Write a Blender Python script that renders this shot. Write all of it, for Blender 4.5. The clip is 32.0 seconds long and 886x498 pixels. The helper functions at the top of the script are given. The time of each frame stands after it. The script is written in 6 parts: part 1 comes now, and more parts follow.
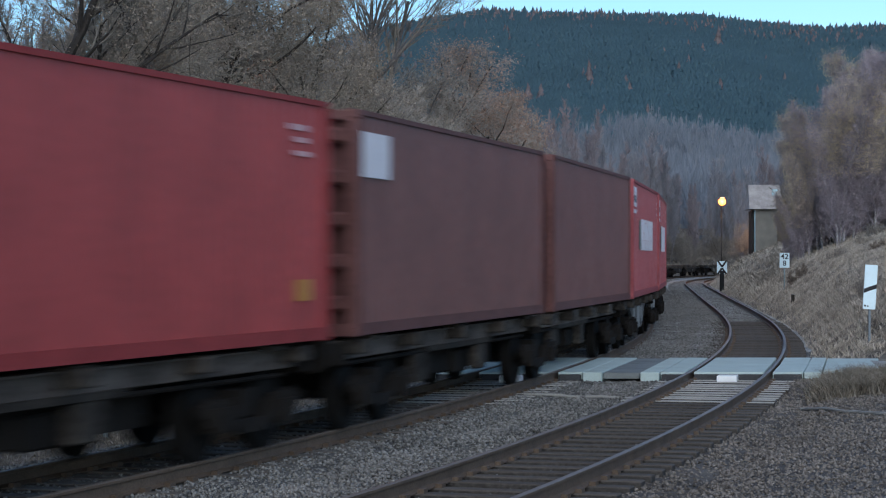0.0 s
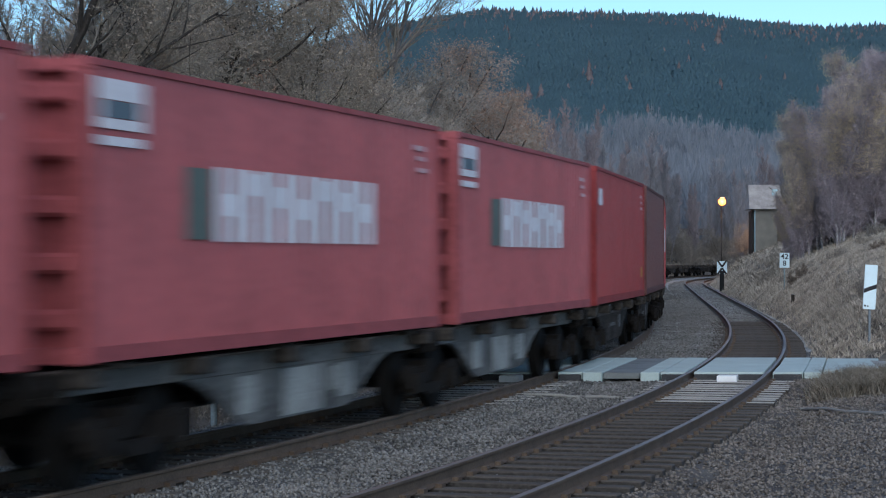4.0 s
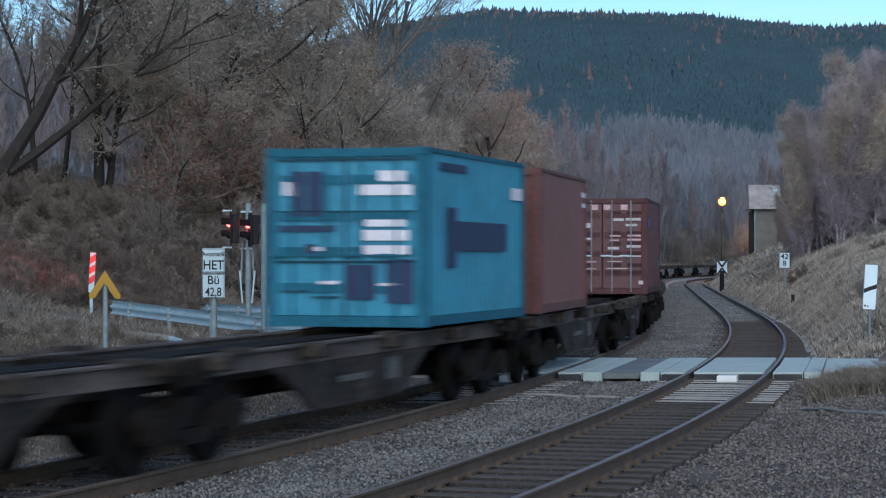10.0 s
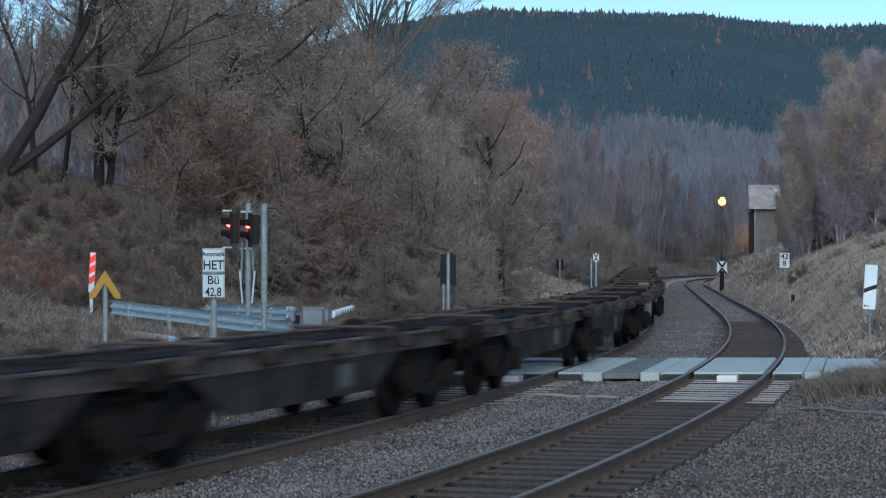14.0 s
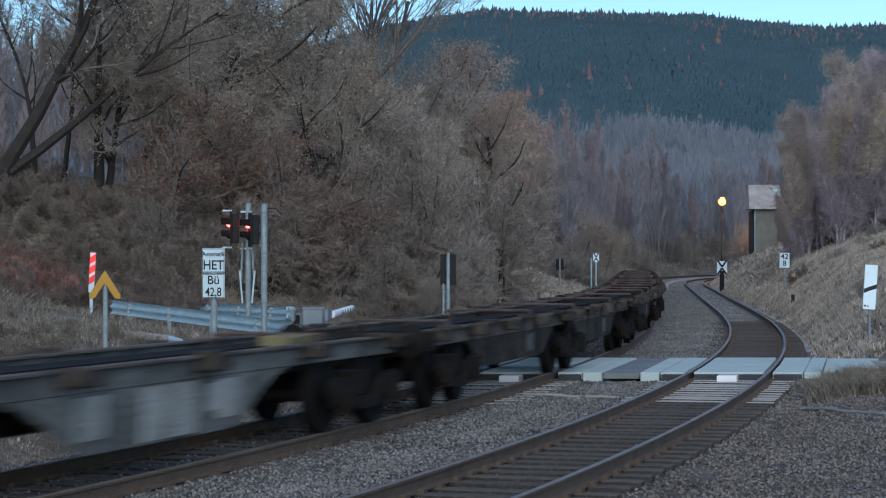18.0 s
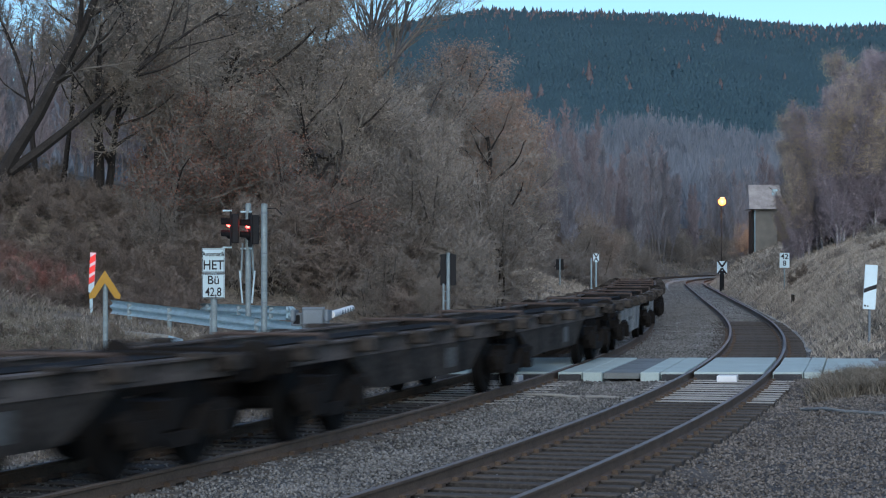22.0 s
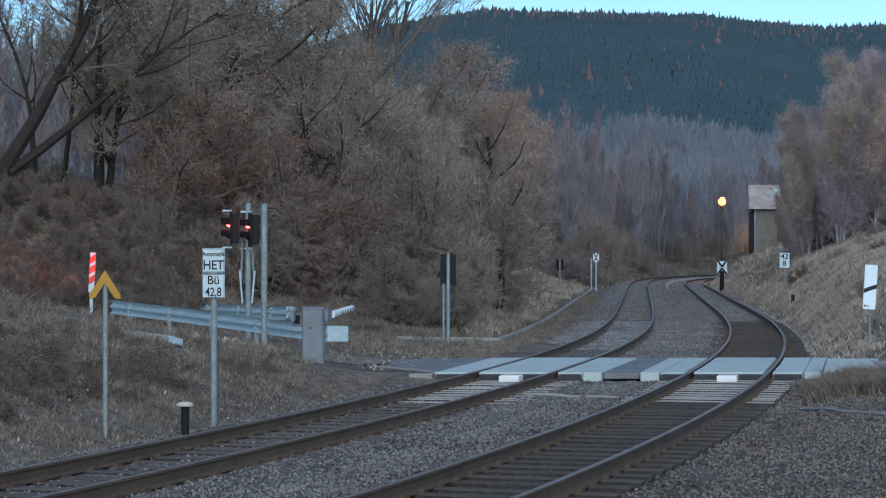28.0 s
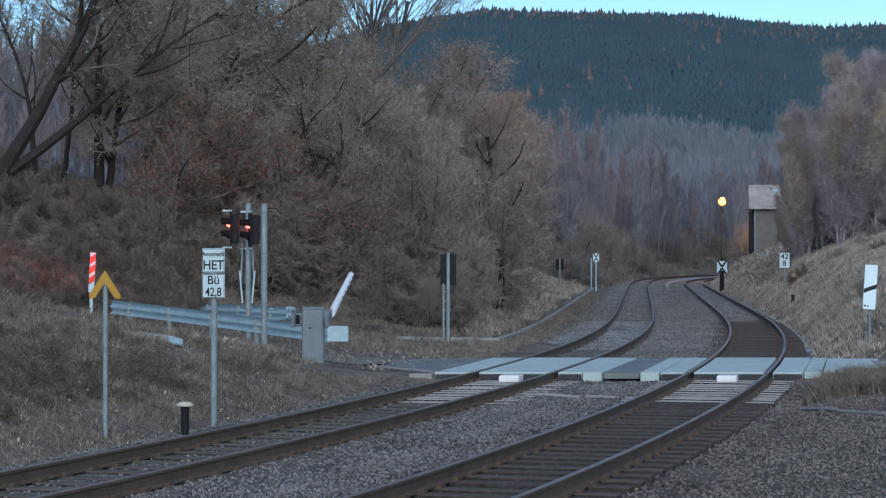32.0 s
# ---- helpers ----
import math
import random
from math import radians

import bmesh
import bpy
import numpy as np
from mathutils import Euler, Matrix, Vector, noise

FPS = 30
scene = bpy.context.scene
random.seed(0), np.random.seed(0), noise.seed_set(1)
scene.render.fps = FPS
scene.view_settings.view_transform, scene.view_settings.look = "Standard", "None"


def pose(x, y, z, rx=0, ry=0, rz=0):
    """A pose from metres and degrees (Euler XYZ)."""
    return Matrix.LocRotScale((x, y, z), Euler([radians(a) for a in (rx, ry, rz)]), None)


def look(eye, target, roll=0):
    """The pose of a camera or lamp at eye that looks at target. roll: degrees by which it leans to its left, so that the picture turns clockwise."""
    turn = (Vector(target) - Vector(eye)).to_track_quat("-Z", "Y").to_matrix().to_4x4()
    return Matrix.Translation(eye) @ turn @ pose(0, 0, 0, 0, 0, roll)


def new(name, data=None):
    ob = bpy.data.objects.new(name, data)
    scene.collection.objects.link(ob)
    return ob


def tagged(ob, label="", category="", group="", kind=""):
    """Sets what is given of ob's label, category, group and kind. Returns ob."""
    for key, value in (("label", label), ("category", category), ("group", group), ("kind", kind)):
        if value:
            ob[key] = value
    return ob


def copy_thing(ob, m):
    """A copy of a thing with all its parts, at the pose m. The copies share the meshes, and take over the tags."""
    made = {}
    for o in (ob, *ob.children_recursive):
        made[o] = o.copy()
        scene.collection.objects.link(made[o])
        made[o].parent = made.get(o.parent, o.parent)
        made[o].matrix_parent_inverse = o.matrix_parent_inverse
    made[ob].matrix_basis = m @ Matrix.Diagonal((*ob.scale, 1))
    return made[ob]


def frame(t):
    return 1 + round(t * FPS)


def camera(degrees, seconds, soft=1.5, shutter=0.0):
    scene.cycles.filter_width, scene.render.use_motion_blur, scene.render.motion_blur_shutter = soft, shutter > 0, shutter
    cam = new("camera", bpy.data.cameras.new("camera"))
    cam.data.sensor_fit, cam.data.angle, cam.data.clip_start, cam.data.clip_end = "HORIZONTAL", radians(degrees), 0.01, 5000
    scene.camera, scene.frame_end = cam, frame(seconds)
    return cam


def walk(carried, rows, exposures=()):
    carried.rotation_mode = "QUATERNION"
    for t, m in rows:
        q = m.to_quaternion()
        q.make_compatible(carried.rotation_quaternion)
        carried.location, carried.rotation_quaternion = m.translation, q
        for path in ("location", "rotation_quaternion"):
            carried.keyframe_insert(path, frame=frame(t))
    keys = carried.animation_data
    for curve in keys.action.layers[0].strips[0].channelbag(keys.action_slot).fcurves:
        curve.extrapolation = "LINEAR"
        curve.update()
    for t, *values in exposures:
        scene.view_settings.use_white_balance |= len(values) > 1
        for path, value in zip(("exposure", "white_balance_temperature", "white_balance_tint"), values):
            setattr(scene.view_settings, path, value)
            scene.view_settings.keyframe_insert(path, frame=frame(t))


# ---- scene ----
# ---------- camera ----------
SECONDS = 32.0
EYE = 2.247
cam = camera(23.62, SECONDS, soft=1.15, shutter=1.1)
EYE_POSE = look((0, 0, EYE), (0, 100, EYE + 0.351))
walk(cam, [(0.0, EYE_POSE), (SECONDS, EYE_POSE)],
     exposures=[(0.0, 0.69, 6050, 8), (SECONDS, 0.69, 6050, 8)])

# ---------- daylight: dusk under a clear cold sky, sun already low behind the hills ----------
world = bpy.data.worlds.new("dusk_sky")
scene.world = world
world.use_nodes = True
wn, wl = world.node_tree.nodes, world.node_tree.links
sky = wn.new("ShaderNodeTexSky")
sky.sky_type = "NISHITA"
sky.sun_disc = False
sky.sun_elevation = radians(14.0)
sky.sun_rotation = radians(200)
sky.altitude = 400
sky.air_density, sky.dust_density, sky.ozone_density = 1.0, 0.4, 4.0
wl.new(sky.outputs["Color"], wn["Background"].inputs["Color"])
wn["Background"].inputs["Strength"].default_value = 0.11
sun = bpy.data.lights.new("sun", "SUN")
sun.energy, sun.angle, sun.color = 1.3, radians(70), (1.0, 0.95, 0.9)
new("sun", sun).matrix_world = look((10, -50, 60), (0, 40, 0))

# ---------- materials ----------
def material(name, color, rough=0.8, scale=4.0, vary=0.25, bump=0.2, fine=60.0, metal=0.0,
             tint=None, per_object=0.0, per_island=0.0, spec=0.3):
    """Procedural surface: base colour with two scales of variation and a fine relief."""
    m = bpy.data.materials.new(name)
    m.use_nodes = True
    n, l = m.node_tree.nodes, m.node_tree.links
    b = n["Principled BSDF"]
    b.inputs["Roughness"].default_value = rough
    b.inputs["Metallic"].default_value = metal
    b.inputs["Specular IOR Level"].default_value = spec
    co = n.new("ShaderNodeTexCoord")
    big = n.new("ShaderNodeTexNoise")
    big.inputs["Scale"].default_value, big.inputs["Detail"].default_value = scale, 5.0
    small = n.new("ShaderNodeTexNoise")
    small.inputs["Scale"].default_value, small.inputs["Detail"].default_value = fine, 3.0
    for t in (big, small):
        l.new(co.outputs["Object"], t.inputs["Vector"])
    add = n.new("ShaderNodeMath")
    add.operation = "ADD"
    l.new(big.outputs["Fac"], add.inputs[0])
    l.new(small.outputs["Fac"], add.inputs[1])
    last = add.outputs[0]
    for amount, node, socket in ((per_object, "ShaderNodeObjectInfo", "Random"),
                                 (per_island, "ShaderNodeNewGeometry", "Random Per Island")):
        if amount:
            info, mad = n.new(node), n.new("ShaderNodeMath")
            mad.operation = "MULTIPLY_ADD"
            l.new(info.outputs[socket], mad.inputs[0])
            mad.inputs[1].default_value = amount
            l.new(last, mad.inputs[2])
            last = mad.outputs[0]
    ramp = n.new("ShaderNodeValToRGB")
    lo, hi = 0.7, 1.3 + per_object + per_island
    mul = n.new("ShaderNodeMapRange")
    mul.inputs["From Min"].default_value, mul.inputs["From Max"].default_value = lo, hi
    l.new(last, mul.inputs["Value"])
    l.new(mul.outputs["Result"], ramp.inputs["Fac"])
    c2 = tint or color
    ramp.color_ramp.elements[0].color = (*[c * (1 - vary) for c in color], 1)
    ramp.color_ramp.elements[1].color = (*[min(1, c * (1 + vary)) for c in c2], 1)
    l.new(ramp.outputs["Color"], b.inputs["Base Color"])
    if bump:
        bp = n.new("ShaderNodeBump")
        bp.inputs["Strength"].default_value, bp.inputs["Distance"].default_value = bump, 0.02
        l.new(small.outputs["Fac"], bp.inputs["Height"])
        l.new(bp.outputs["Normal"], b.inputs["Normal"])
    return m


def translucent(m, share):
    """Thin foliage: part of the light goes through."""
    n, l = m.node_tree.nodes, m.node_tree.links
    b, out = n["Principled BSDF"], n["Material Output"]
    mix, tr = n.new("ShaderNodeMixShader"), n.new("ShaderNodeBsdfTranslucent")
    l.new(b.inputs["Base Color"].links[0].from_socket, tr.inputs["Color"])
    mix.inputs["Fac"].default_value = share
    l.new(b.outputs["BSDF"], mix.inputs[1])
    l.new(tr.outputs["BSDF"], mix.inputs[2])
    l.new(mix.outputs["Shader"], out.inputs["Surface"])


def glow(name, color, strength):
    m = bpy.data.materials.new(name)
    m.use_nodes = True
    b = m.node_tree.nodes["Principled BSDF"]
    b.inputs["Base Color"].default_value = (*color, 1)
    b.inputs["Emission Color"].default_value = (*color, 1)
    b.inputs["Emission Strength"].default_value = strength
    return m


M = dict(
    grass=material("dry_grass_soil", (0.075, 0.062, 0.048), 0.95, 0.9, 0.5, 0.9, 9, tint=(0.16, 0.136, 0.106)),
    blade=material("dry_grass_blades", (0.05, 0.041, 0.031), 0.9, 1.5, 0.5, 0, 5, tint=(0.28, 0.243, 0.188), per_island=0.4),
    cream=material("pale_cream_plastic", (0.60, 0.58, 0.44), 0.6, 6, 0.12, 0.05, 60),
    # oil-dark ballast, with the shade of the sleeper gaps in the same colour
    oilshade=material("oil_and_gap_shade", (0.024, 0.021, 0.018), 0.95, 1.2, 0.4, 1.0, 22, tint=(0.055, 0.049, 0.043)),
    farwall=material("dark_weathered_masonry", (0.10, 0.09, 0.085), 0.95, 0.4, 0.35, 0.2, 6),
    pale_blade=material("pale_dry_grass_blades", (0.19, 0.16, 0.125), 0.9, 0.35, 0.5, 0, 1.2, tint=(0.52, 0.465, 0.38), per_island=0.3),
    slope_blade=material("matted_straw_blades", (0.26, 0.222, 0.178), 0.9, 0.9, 0.35, 0, 1.5, tint=(0.49, 0.43, 0.35), per_island=0.15),
    darktwig=material("dark_bare_twigs", (0.17, 0.15, 0.127), 0.95, 0.5, 0.4, 0, 6, per_island=0.5),
    litter=material("dead_leaf_litter", (0.08, 0.06, 0.043), 0.85, 0.5, 0.4, 0, 6, tint=(0.37, 0.33, 0.275), per_island=1.2),
    evergreen=material("dark_bramble_leaves", (0.06, 0.053, 0.04), 0.8, 1.2, 0.4, 0, 6, tint=(0.19, 0.17, 0.125), per_island=0.6),
    ballast=material("grey_ballast", (0.19, 0.188, 0.18), 0.95, 1.2, 0.35, 1.0, 22, tint=(0.33, 0.33, 0.315)),
    stone=material("ballast_stone", (0.058, 0.054, 0.049), 0.9, 0.6, 0.5, 0.3, 30, tint=(0.232, 0.226, 0.208), per_island=1.0),
    brownstone=material("brown_gravel", (0.076, 0.064, 0.052), 0.92, 0.6, 0.45, 0.3, 30, tint=(0.215, 0.19, 0.163), per_island=1.0),
    # near bed: the shade between the stones is put into its colour
    shadebed=material("gap_shade_ballast_bed", (0.066, 0.063, 0.059), 0.95, 1.2, 0.35, 1.0, 22, tint=(0.125, 0.121, 0.114)),
    gravel=material("brown_gravel_ground", (0.055, 0.046, 0.038), 0.95, 0.8, 0.4, 0.9, 30, tint=(0.10, 0.088, 0.077)),
    rail=material("rusty_rail_side", (0.11, 0.078, 0.054), 0.75, 3, 0.3, 0.15, 40),
    railtop=material("worn_rail_head", (0.165, 0.135, 0.113), 0.45, 2, 0.25, 0.03, 60, spec=0.10),
    wood=material("tarred_wood_sleeper", (0.082, 0.07, 0.058), 0.9, 5, 0.35, 0.4, 40, per_object=0.4),
    oldconcrete=material("weathered_concrete_sleeper", (0.39, 0.372, 0.335), 0.9, 3, 0.2, 0.3, 40, per_object=0.4),
    dirtyconcrete=material("dirty_concrete_sleeper", (0.115, 0.10, 0.084), 0.9, 3, 0.3, 0.3, 40, per_object=0.4),
    panel=material("pale_concrete_panel", (0.44, 0.525, 0.50), 0.8, 1.5, 0.14, 0.1, 50, per_object=0.15),
    edge=material("dark_panel_edge", (0.05, 0.05, 0.052), 0.8, 3, 0.3, 0.2, 40),
    ramp=material("dark_worn_asphalt", (0.18, 0.195, 0.19), 0.7, 1.5, 0.3, 0.3, 60),
    boom=material("bright_white_boom_paint", (0.85, 0.86, 0.84), 0.45, 5, 0.08, 0.02, 60),
    asphalt=material("worn_asphalt", (0.20, 0.178, 0.148), 0.85, 1.0, 0.4, 0.3, 60),
    kerb=material("pale_concrete_kerb", (0.29, 0.285, 0.26), 0.85, 2, 0.25, 0.3, 40),
    galv=material("galvanised_steel", (0.40, 0.53, 0.57), 0.45, 6, 0.18, 0.05, 40, metal=0.3),
    poststeel=material("weathered_steel_post", (0.25, 0.30, 0.305), 0.55, 5, 0.22, 0.05, 40, metal=0.2),
    greybox=material("grey_painted_steel", (0.19, 0.22, 0.24), 0.55, 4, 0.12, 0.05, 40),
    black=material("matt_black_paint", (0.012, 0.012, 0.013), 0.7, 4, 0.2, 0.05, 40),
    white=material("white_sign_face", (0.53, 0.66, 0.69), 0.45, 6, 0.06, 0.02, 60),
    beacon=material("bright_blue_white_board", (0.70, 0.84, 0.88), 0.4, 5, 0.06, 0.02, 60),
    ink=material("black_sign_ink", (0.02, 0.02, 0.022), 0.6, 6, 0.1, 0, 60),
    amber=material("amber_sign_face", (0.44, 0.24, 0.03), 0.5, 6, 0.12, 0.02, 60),
    redpaint=material("red_reflective_film", (0.62, 0.06, 0.05), 0.4, 6, 0.12, 0.02, 60),
    yellow=material("faded_yellow_paint", (0.17, 0.145, 0.07), 0.6, 6, 0.15, 0.05, 60),
    redlamp=glow("lit_red_signal_lens", (1.0, 0.05, 0.04), 11.0),
    streetlamp=glow("lit_sodium_lamp", (1.0, 0.24, 0.04), 4.5),
    plaster=material("grey_beige_render", (0.21, 0.195, 0.165), 0.9, 1.2, 0.25, 0.2, 20),
    roof=material("weathered_roof_slates", (0.33, 0.30, 0.28), 0.85, 2, 0.3, 0.3, 14),
    bark=material("dark_bark", (0.034, 0.029, 0.025), 0.95, 3, 0.4, 0.5, 25),
    paletwig=material("pale_dry_twigs", (0.30, 0.265, 0.228), 0.95, 0.3, 0.35, 0, 6, tint=(0.40, 0.358, 0.315), per_island=0.4),
    dulltwig=material("dull_grey_brown_twigs", (0.19, 0.17, 0.147), 0.95, 0.3, 0.35, 0, 6, tint=(0.30, 0.27, 0.236), per_island=0.5),
    birchbark=material("pale_birch_bark", (0.34, 0.32, 0.32), 0.85, 5, 0.6, 0.3, 25),
    twig=material("bare_twigs", (0.255, 0.226, 0.188), 0.95, 0.5, 0.4, 0, 6, per_island=0.5),
    shrubtwig=material("dark_shrub_twigs", (0.155, 0.134, 0.112), 0.95, 0.5, 0.4, 0, 6, tint=(0.24, 0.21, 0.178), per_island=0.5),
    leaf=material("withered_brown_leaves", (0.13, 0.096, 0.068), 0.85, 1.2, 0.5, 0, 4, tint=(0.35, 0.285, 0.217), per_island=0.5),
    bramble=material("brown_bramble", (0.118, 0.094, 0.075), 0.9, 0.5, 0.45, 0, 6, tint=(0.225, 0.183, 0.152), per_island=0.5),
    birchtwig=material("purple_brown_birch_twigs", (0.225, 0.19, 0.213), 0.95, 0.3, 0.3, 0, 6, tint=(0.36, 0.31, 0.33), per_island=0.7),
    goldleaf=material("last_golden_birch_leaves", (0.60, 0.49, 0.31), 0.85, 0.6, 0.3, 0, 6, per_island=0.5),
    greytwig=material("grey_bare_twigs", (0.19, 0.188, 0.205), 0.95, 0.1, 0.35, 0, 4, tint=(0.27, 0.262, 0.28), per_island=0.4),
    browntwig=material("brown_violet_twigs", (0.215, 0.18, 0.19), 0.95, 0.1, 0.35, 0, 4, tint=(0.28, 0.24, 0.245), per_island=0.4),
    greybark=material("grey_brown_bark", (0.17, 0.155, 0.148), 0.95, 3, 0.4, 0.4, 25),
    # far haze is put into the base colours of spruce, bare wood and floor
    spruce=material("haze_blue_spruce", (0.09, 0.160, 0.188), 0.95, 0.006, 0.14, 0, 0.05, per_island=0.12),
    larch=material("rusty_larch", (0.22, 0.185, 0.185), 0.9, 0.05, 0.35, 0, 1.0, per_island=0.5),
    farwood=material("hazy_winter_wood", (0.125, 0.152, 0.182), 0.95, 0.012, 0.3, 0, 0.2, tint=(0.165, 0.18, 0.21), per_island=0.3),
    forest=material("hazy_forest_floor", (0.10, 0.13, 0.145), 0.95, 0.05, 0.4, 0.3, 0.6),
    wagon=material("grimy_dark_wagon_steel", (0.018, 0.0155, 0.0135), 0.85, 2.5, 0.4, 0.1, 30, spec=0.08),
    rustbrown=material("rusty_brown_oak_leaves", (0.28, 0.18, 0.125), 0.85, 0.6, 0.4, 0, 6, tint=(0.50, 0.33, 0.24), per_island=0.6),
    rustleaf=material("rusty_beech_leaves", (0.13, 0.066, 0.045), 0.85, 0.6, 0.4, 0, 6, tint=(0.24, 0.125, 0.085), per_island=0.6),
    wagonpanel=material("dusty_dark_wagon_panel", (0.020, 0.019, 0.0175), 0.8, 1.1, 0.6, 0.1, 14, tint=(0.056, 0.048, 0.041), spec=0.08),
    wagonmid=material("dirty_grey_wagon_panel", (0.06, 0.059, 0.055), 0.75, 1.2, 0.55, 0.1, 14, tint=(0.14, 0.139, 0.131)),
    wagonworn=material("grimy_pale_wagon_paint", (0.215, 0.22, 0.205), 0.75, 1.1, 0.7, 0.1, 12, tint=(0.27, 0.275, 0.262)),
    wagonlight=material("worn_grey_wagon_paint", (0.30, 0.305, 0.285), 0.7, 1.3, 0.55, 0.1, 30),
    sill=material("dusty_brown_grey_sill", (0.072, 0.060, 0.053), 0.85, 1.6, 0.5, 0.1, 20, tint=(0.135, 0.115, 0.102), spec=0.08),
    rust=material("rusty_brown_wagon_steel", (0.088, 0.065, 0.055), 0.85, 2.5, 0.4, 0.1, 30),
    wheel=material("dark_wheel_steel", (0.012, 0.011, 0.010), 0.8, 4, 0.3, 0.1, 40, spec=0.08),
)


for kind_of_foliage in ("spruce", "larch"):
    translucent(M[kind_of_foliage], .35)


# ---------- mesh helpers ----------
def mesh_of(name, verts, faces, mats):
    me = bpy.data.meshes.new(name)
    me.from_pydata(verts, [], faces)
    for m in mats if isinstance(mats, (list, tuple)) else (mats,):
        me.materials.append(m)
    me.update()
    return me


def part(name, bm, mat, parent=None, label=""):
    """Links a bmesh as one mesh object under a thing or a part."""
    me = bpy.data.meshes.new(name)
    bm.to_mesh(me)
    bm.free()
    me.materials.append(mat)
    ob = new(name, me)
    if parent:
        ob.parent = parent
    if label:
        ob["label"] = label
    return ob


def thing(name, label, category, group="", kind="", m=None):
    e = new(name)
    e.empty_display_size = 0.3
    if m:
        e.matrix_basis = m
    return tagged(e, label, category, group, kind)


def box(bm, x0, x1, y0, y1, z0, z1, bevel=0.0):
    vs = [bm.verts.new((x, y, z)) for z in (z0, z1) for y in (y0, y1) for x in (x0, x1)]
    fs = [bm.faces.new([vs[i] for i in q]) for q in
          ((0, 2, 3, 1), (4, 5, 7, 6), (0, 1, 5, 4), (1, 3, 7, 5), (3, 2, 6, 7), (2, 0, 4, 6))]
    if bevel:
        es = list({e for f in fs for e in f.edges})
        bmesh.ops.bevel(bm, geom=es, offset=bevel, segments=1, affect="EDGES")
    return bm


def boxes(*rows, bevel=0.0):
    bm = bmesh.new()
    for r in rows:
        box(bm, *r, bevel=bevel)
    return bm


def tube(bm, a, b, r0, r1=None, n=10):
    """A closed round bar from a to b."""
    a, b = Vector(a), Vector(b)
    r1 = r0 if r1 is None else r1
    q = (b - a).to_track_quat("Z", "Y")
    rings = []
    for p, r in ((a, r0), (b, r1)):
        rings.append([bm.verts.new(p + q @ Vector((r * math.cos(i * math.tau / n), r * math.sin(i * math.tau / n), 0))) for i in range(n)])
    for i in range(n):
        bm.faces.new((rings[0][i], rings[0][(i + 1) % n], rings[1][(i + 1) % n], rings[1][i]))
    bm.faces.new(rings[0][::-1])
    bm.faces.new(rings[1])
    return bm


def tubes(*rows, n=10):
    bm = bmesh.new()
    for r in rows:
        tube(bm, *r, n=n)
    return bm


def prism(points, y0, y1):
    """An outline in x and z, pulled out from y0 to y1."""
    bm = bmesh.new()
    f = [bm.verts.new((x, y0, z)) for x, z in points]
    b = [bm.verts.new((x, y1, z)) for x, z in points]
    n = len(points)
    bm.faces.new(f)
    bm.faces.new(b[::-1])
    for i in range(n):
        bm.faces.new((f[(i + 1) % n], f[i], b[i], b[(i + 1) % n]))
    return bm


def letters(text, size, m, mat, name, parent, squeeze=1.0):
    cu = bpy.data.curves.new(name, "FONT")
    cu.body, cu.size, cu.align_x, cu.align_y, cu.extrude = text, size, "CENTER", "CENTER", 0.002
    cu.offset = size * 0.012
    cu.resolution_u = 3
    ob = new(name, cu)
    ob.data.materials.append(mat)
    ob.parent = parent
    ob.matrix_basis = m @ Matrix.Diagonal((squeeze, 1, 1, 1))
    return ob


# ---------- the two tracks: curvature every 15 m ----------
STEP = 15.0
KL = [-.00454, -.00483, -.00451, -.0037, -.00223, -.00061, .00009, .00001, -.00007, .00002, .00018, .00051, .0011, .00203, .00329, .00481]
KR = [-.00672, -.00503, -.00394, -.00317, -.00192, -.00075, 0, .00017, -.00003, -.00009, .00025, .00104, .00219, .00363, .0053, .0062]
S0, S1, DS = -460.0, 420.0, 0.5


class Track:
    def __init__(self, x0, heading, bends):
        self.s = np.arange(S0, S1, DS)
        k = np.interp(self.s, np.arange(len(bends)) * STEP, bends)
        k[self.s < 0] = np.where(self.s[self.s < 0] > -60, bends[0] * 0.9, 0.0005)
        k[self.s > 235] = 0.0058
        th = np.cumsum(k) * DS
        i = int(round(-S0 / DS))
        self.th = th - th[i] + heading
        x, y = np.cumsum(np.sin(self.th)) * DS, np.cumsum(np.cos(self.th)) * DS
        self.x, self.y = x - x[i] + x0, y - y[i] + 12.0

    def at(self, s, off=0.0):
        x, y, th = (float(np.interp(s, self.s, a)) for a in (self.x, self.y, self.th))
        return x + off * math.cos(th), y - off * math.sin(th), th

    def base_at(self, s, off=0.0, z=0.0):
        """A pose on the track: x to its right, y along it."""
        x, y, th = self.at(s, off)
        return Matrix.Translation((x, y, z)) @ Matrix.Rotation(-th, 4, "Z")

    def offset_of(self, x, y):
        """Signed distance to the right of the track (by the curve at the same depth)."""
        use = (self.s > -120) & (self.s < 330)
        return (x - np.interp(y, self.y[use], self.x[use])) * np.cos(np.interp(y, self.y[use], self.th[use]))


LEFT = Track(-7.393, 0.36347, KL)
RIGHT = Track(-2.873, 0.36712, KR)


# ---------- ground: one sheet to the horizon ----------
def smooth(a, b, v):
    t = np.clip((v - a) / (b - a), 0, 1)
    return t * t * (3 - 2 * t)


def ripple(x, y):
    return (np.sin(x * 0.9 + 1.3 * np.sin(y * 0.37)) * np.cos(y * 0.8 + np.sin(x * 0.6)) * 0.5
            + np.sin(x * 2.3 + y * 1.1) * np.cos(y * 2.1 - x * 0.7) * 0.25)


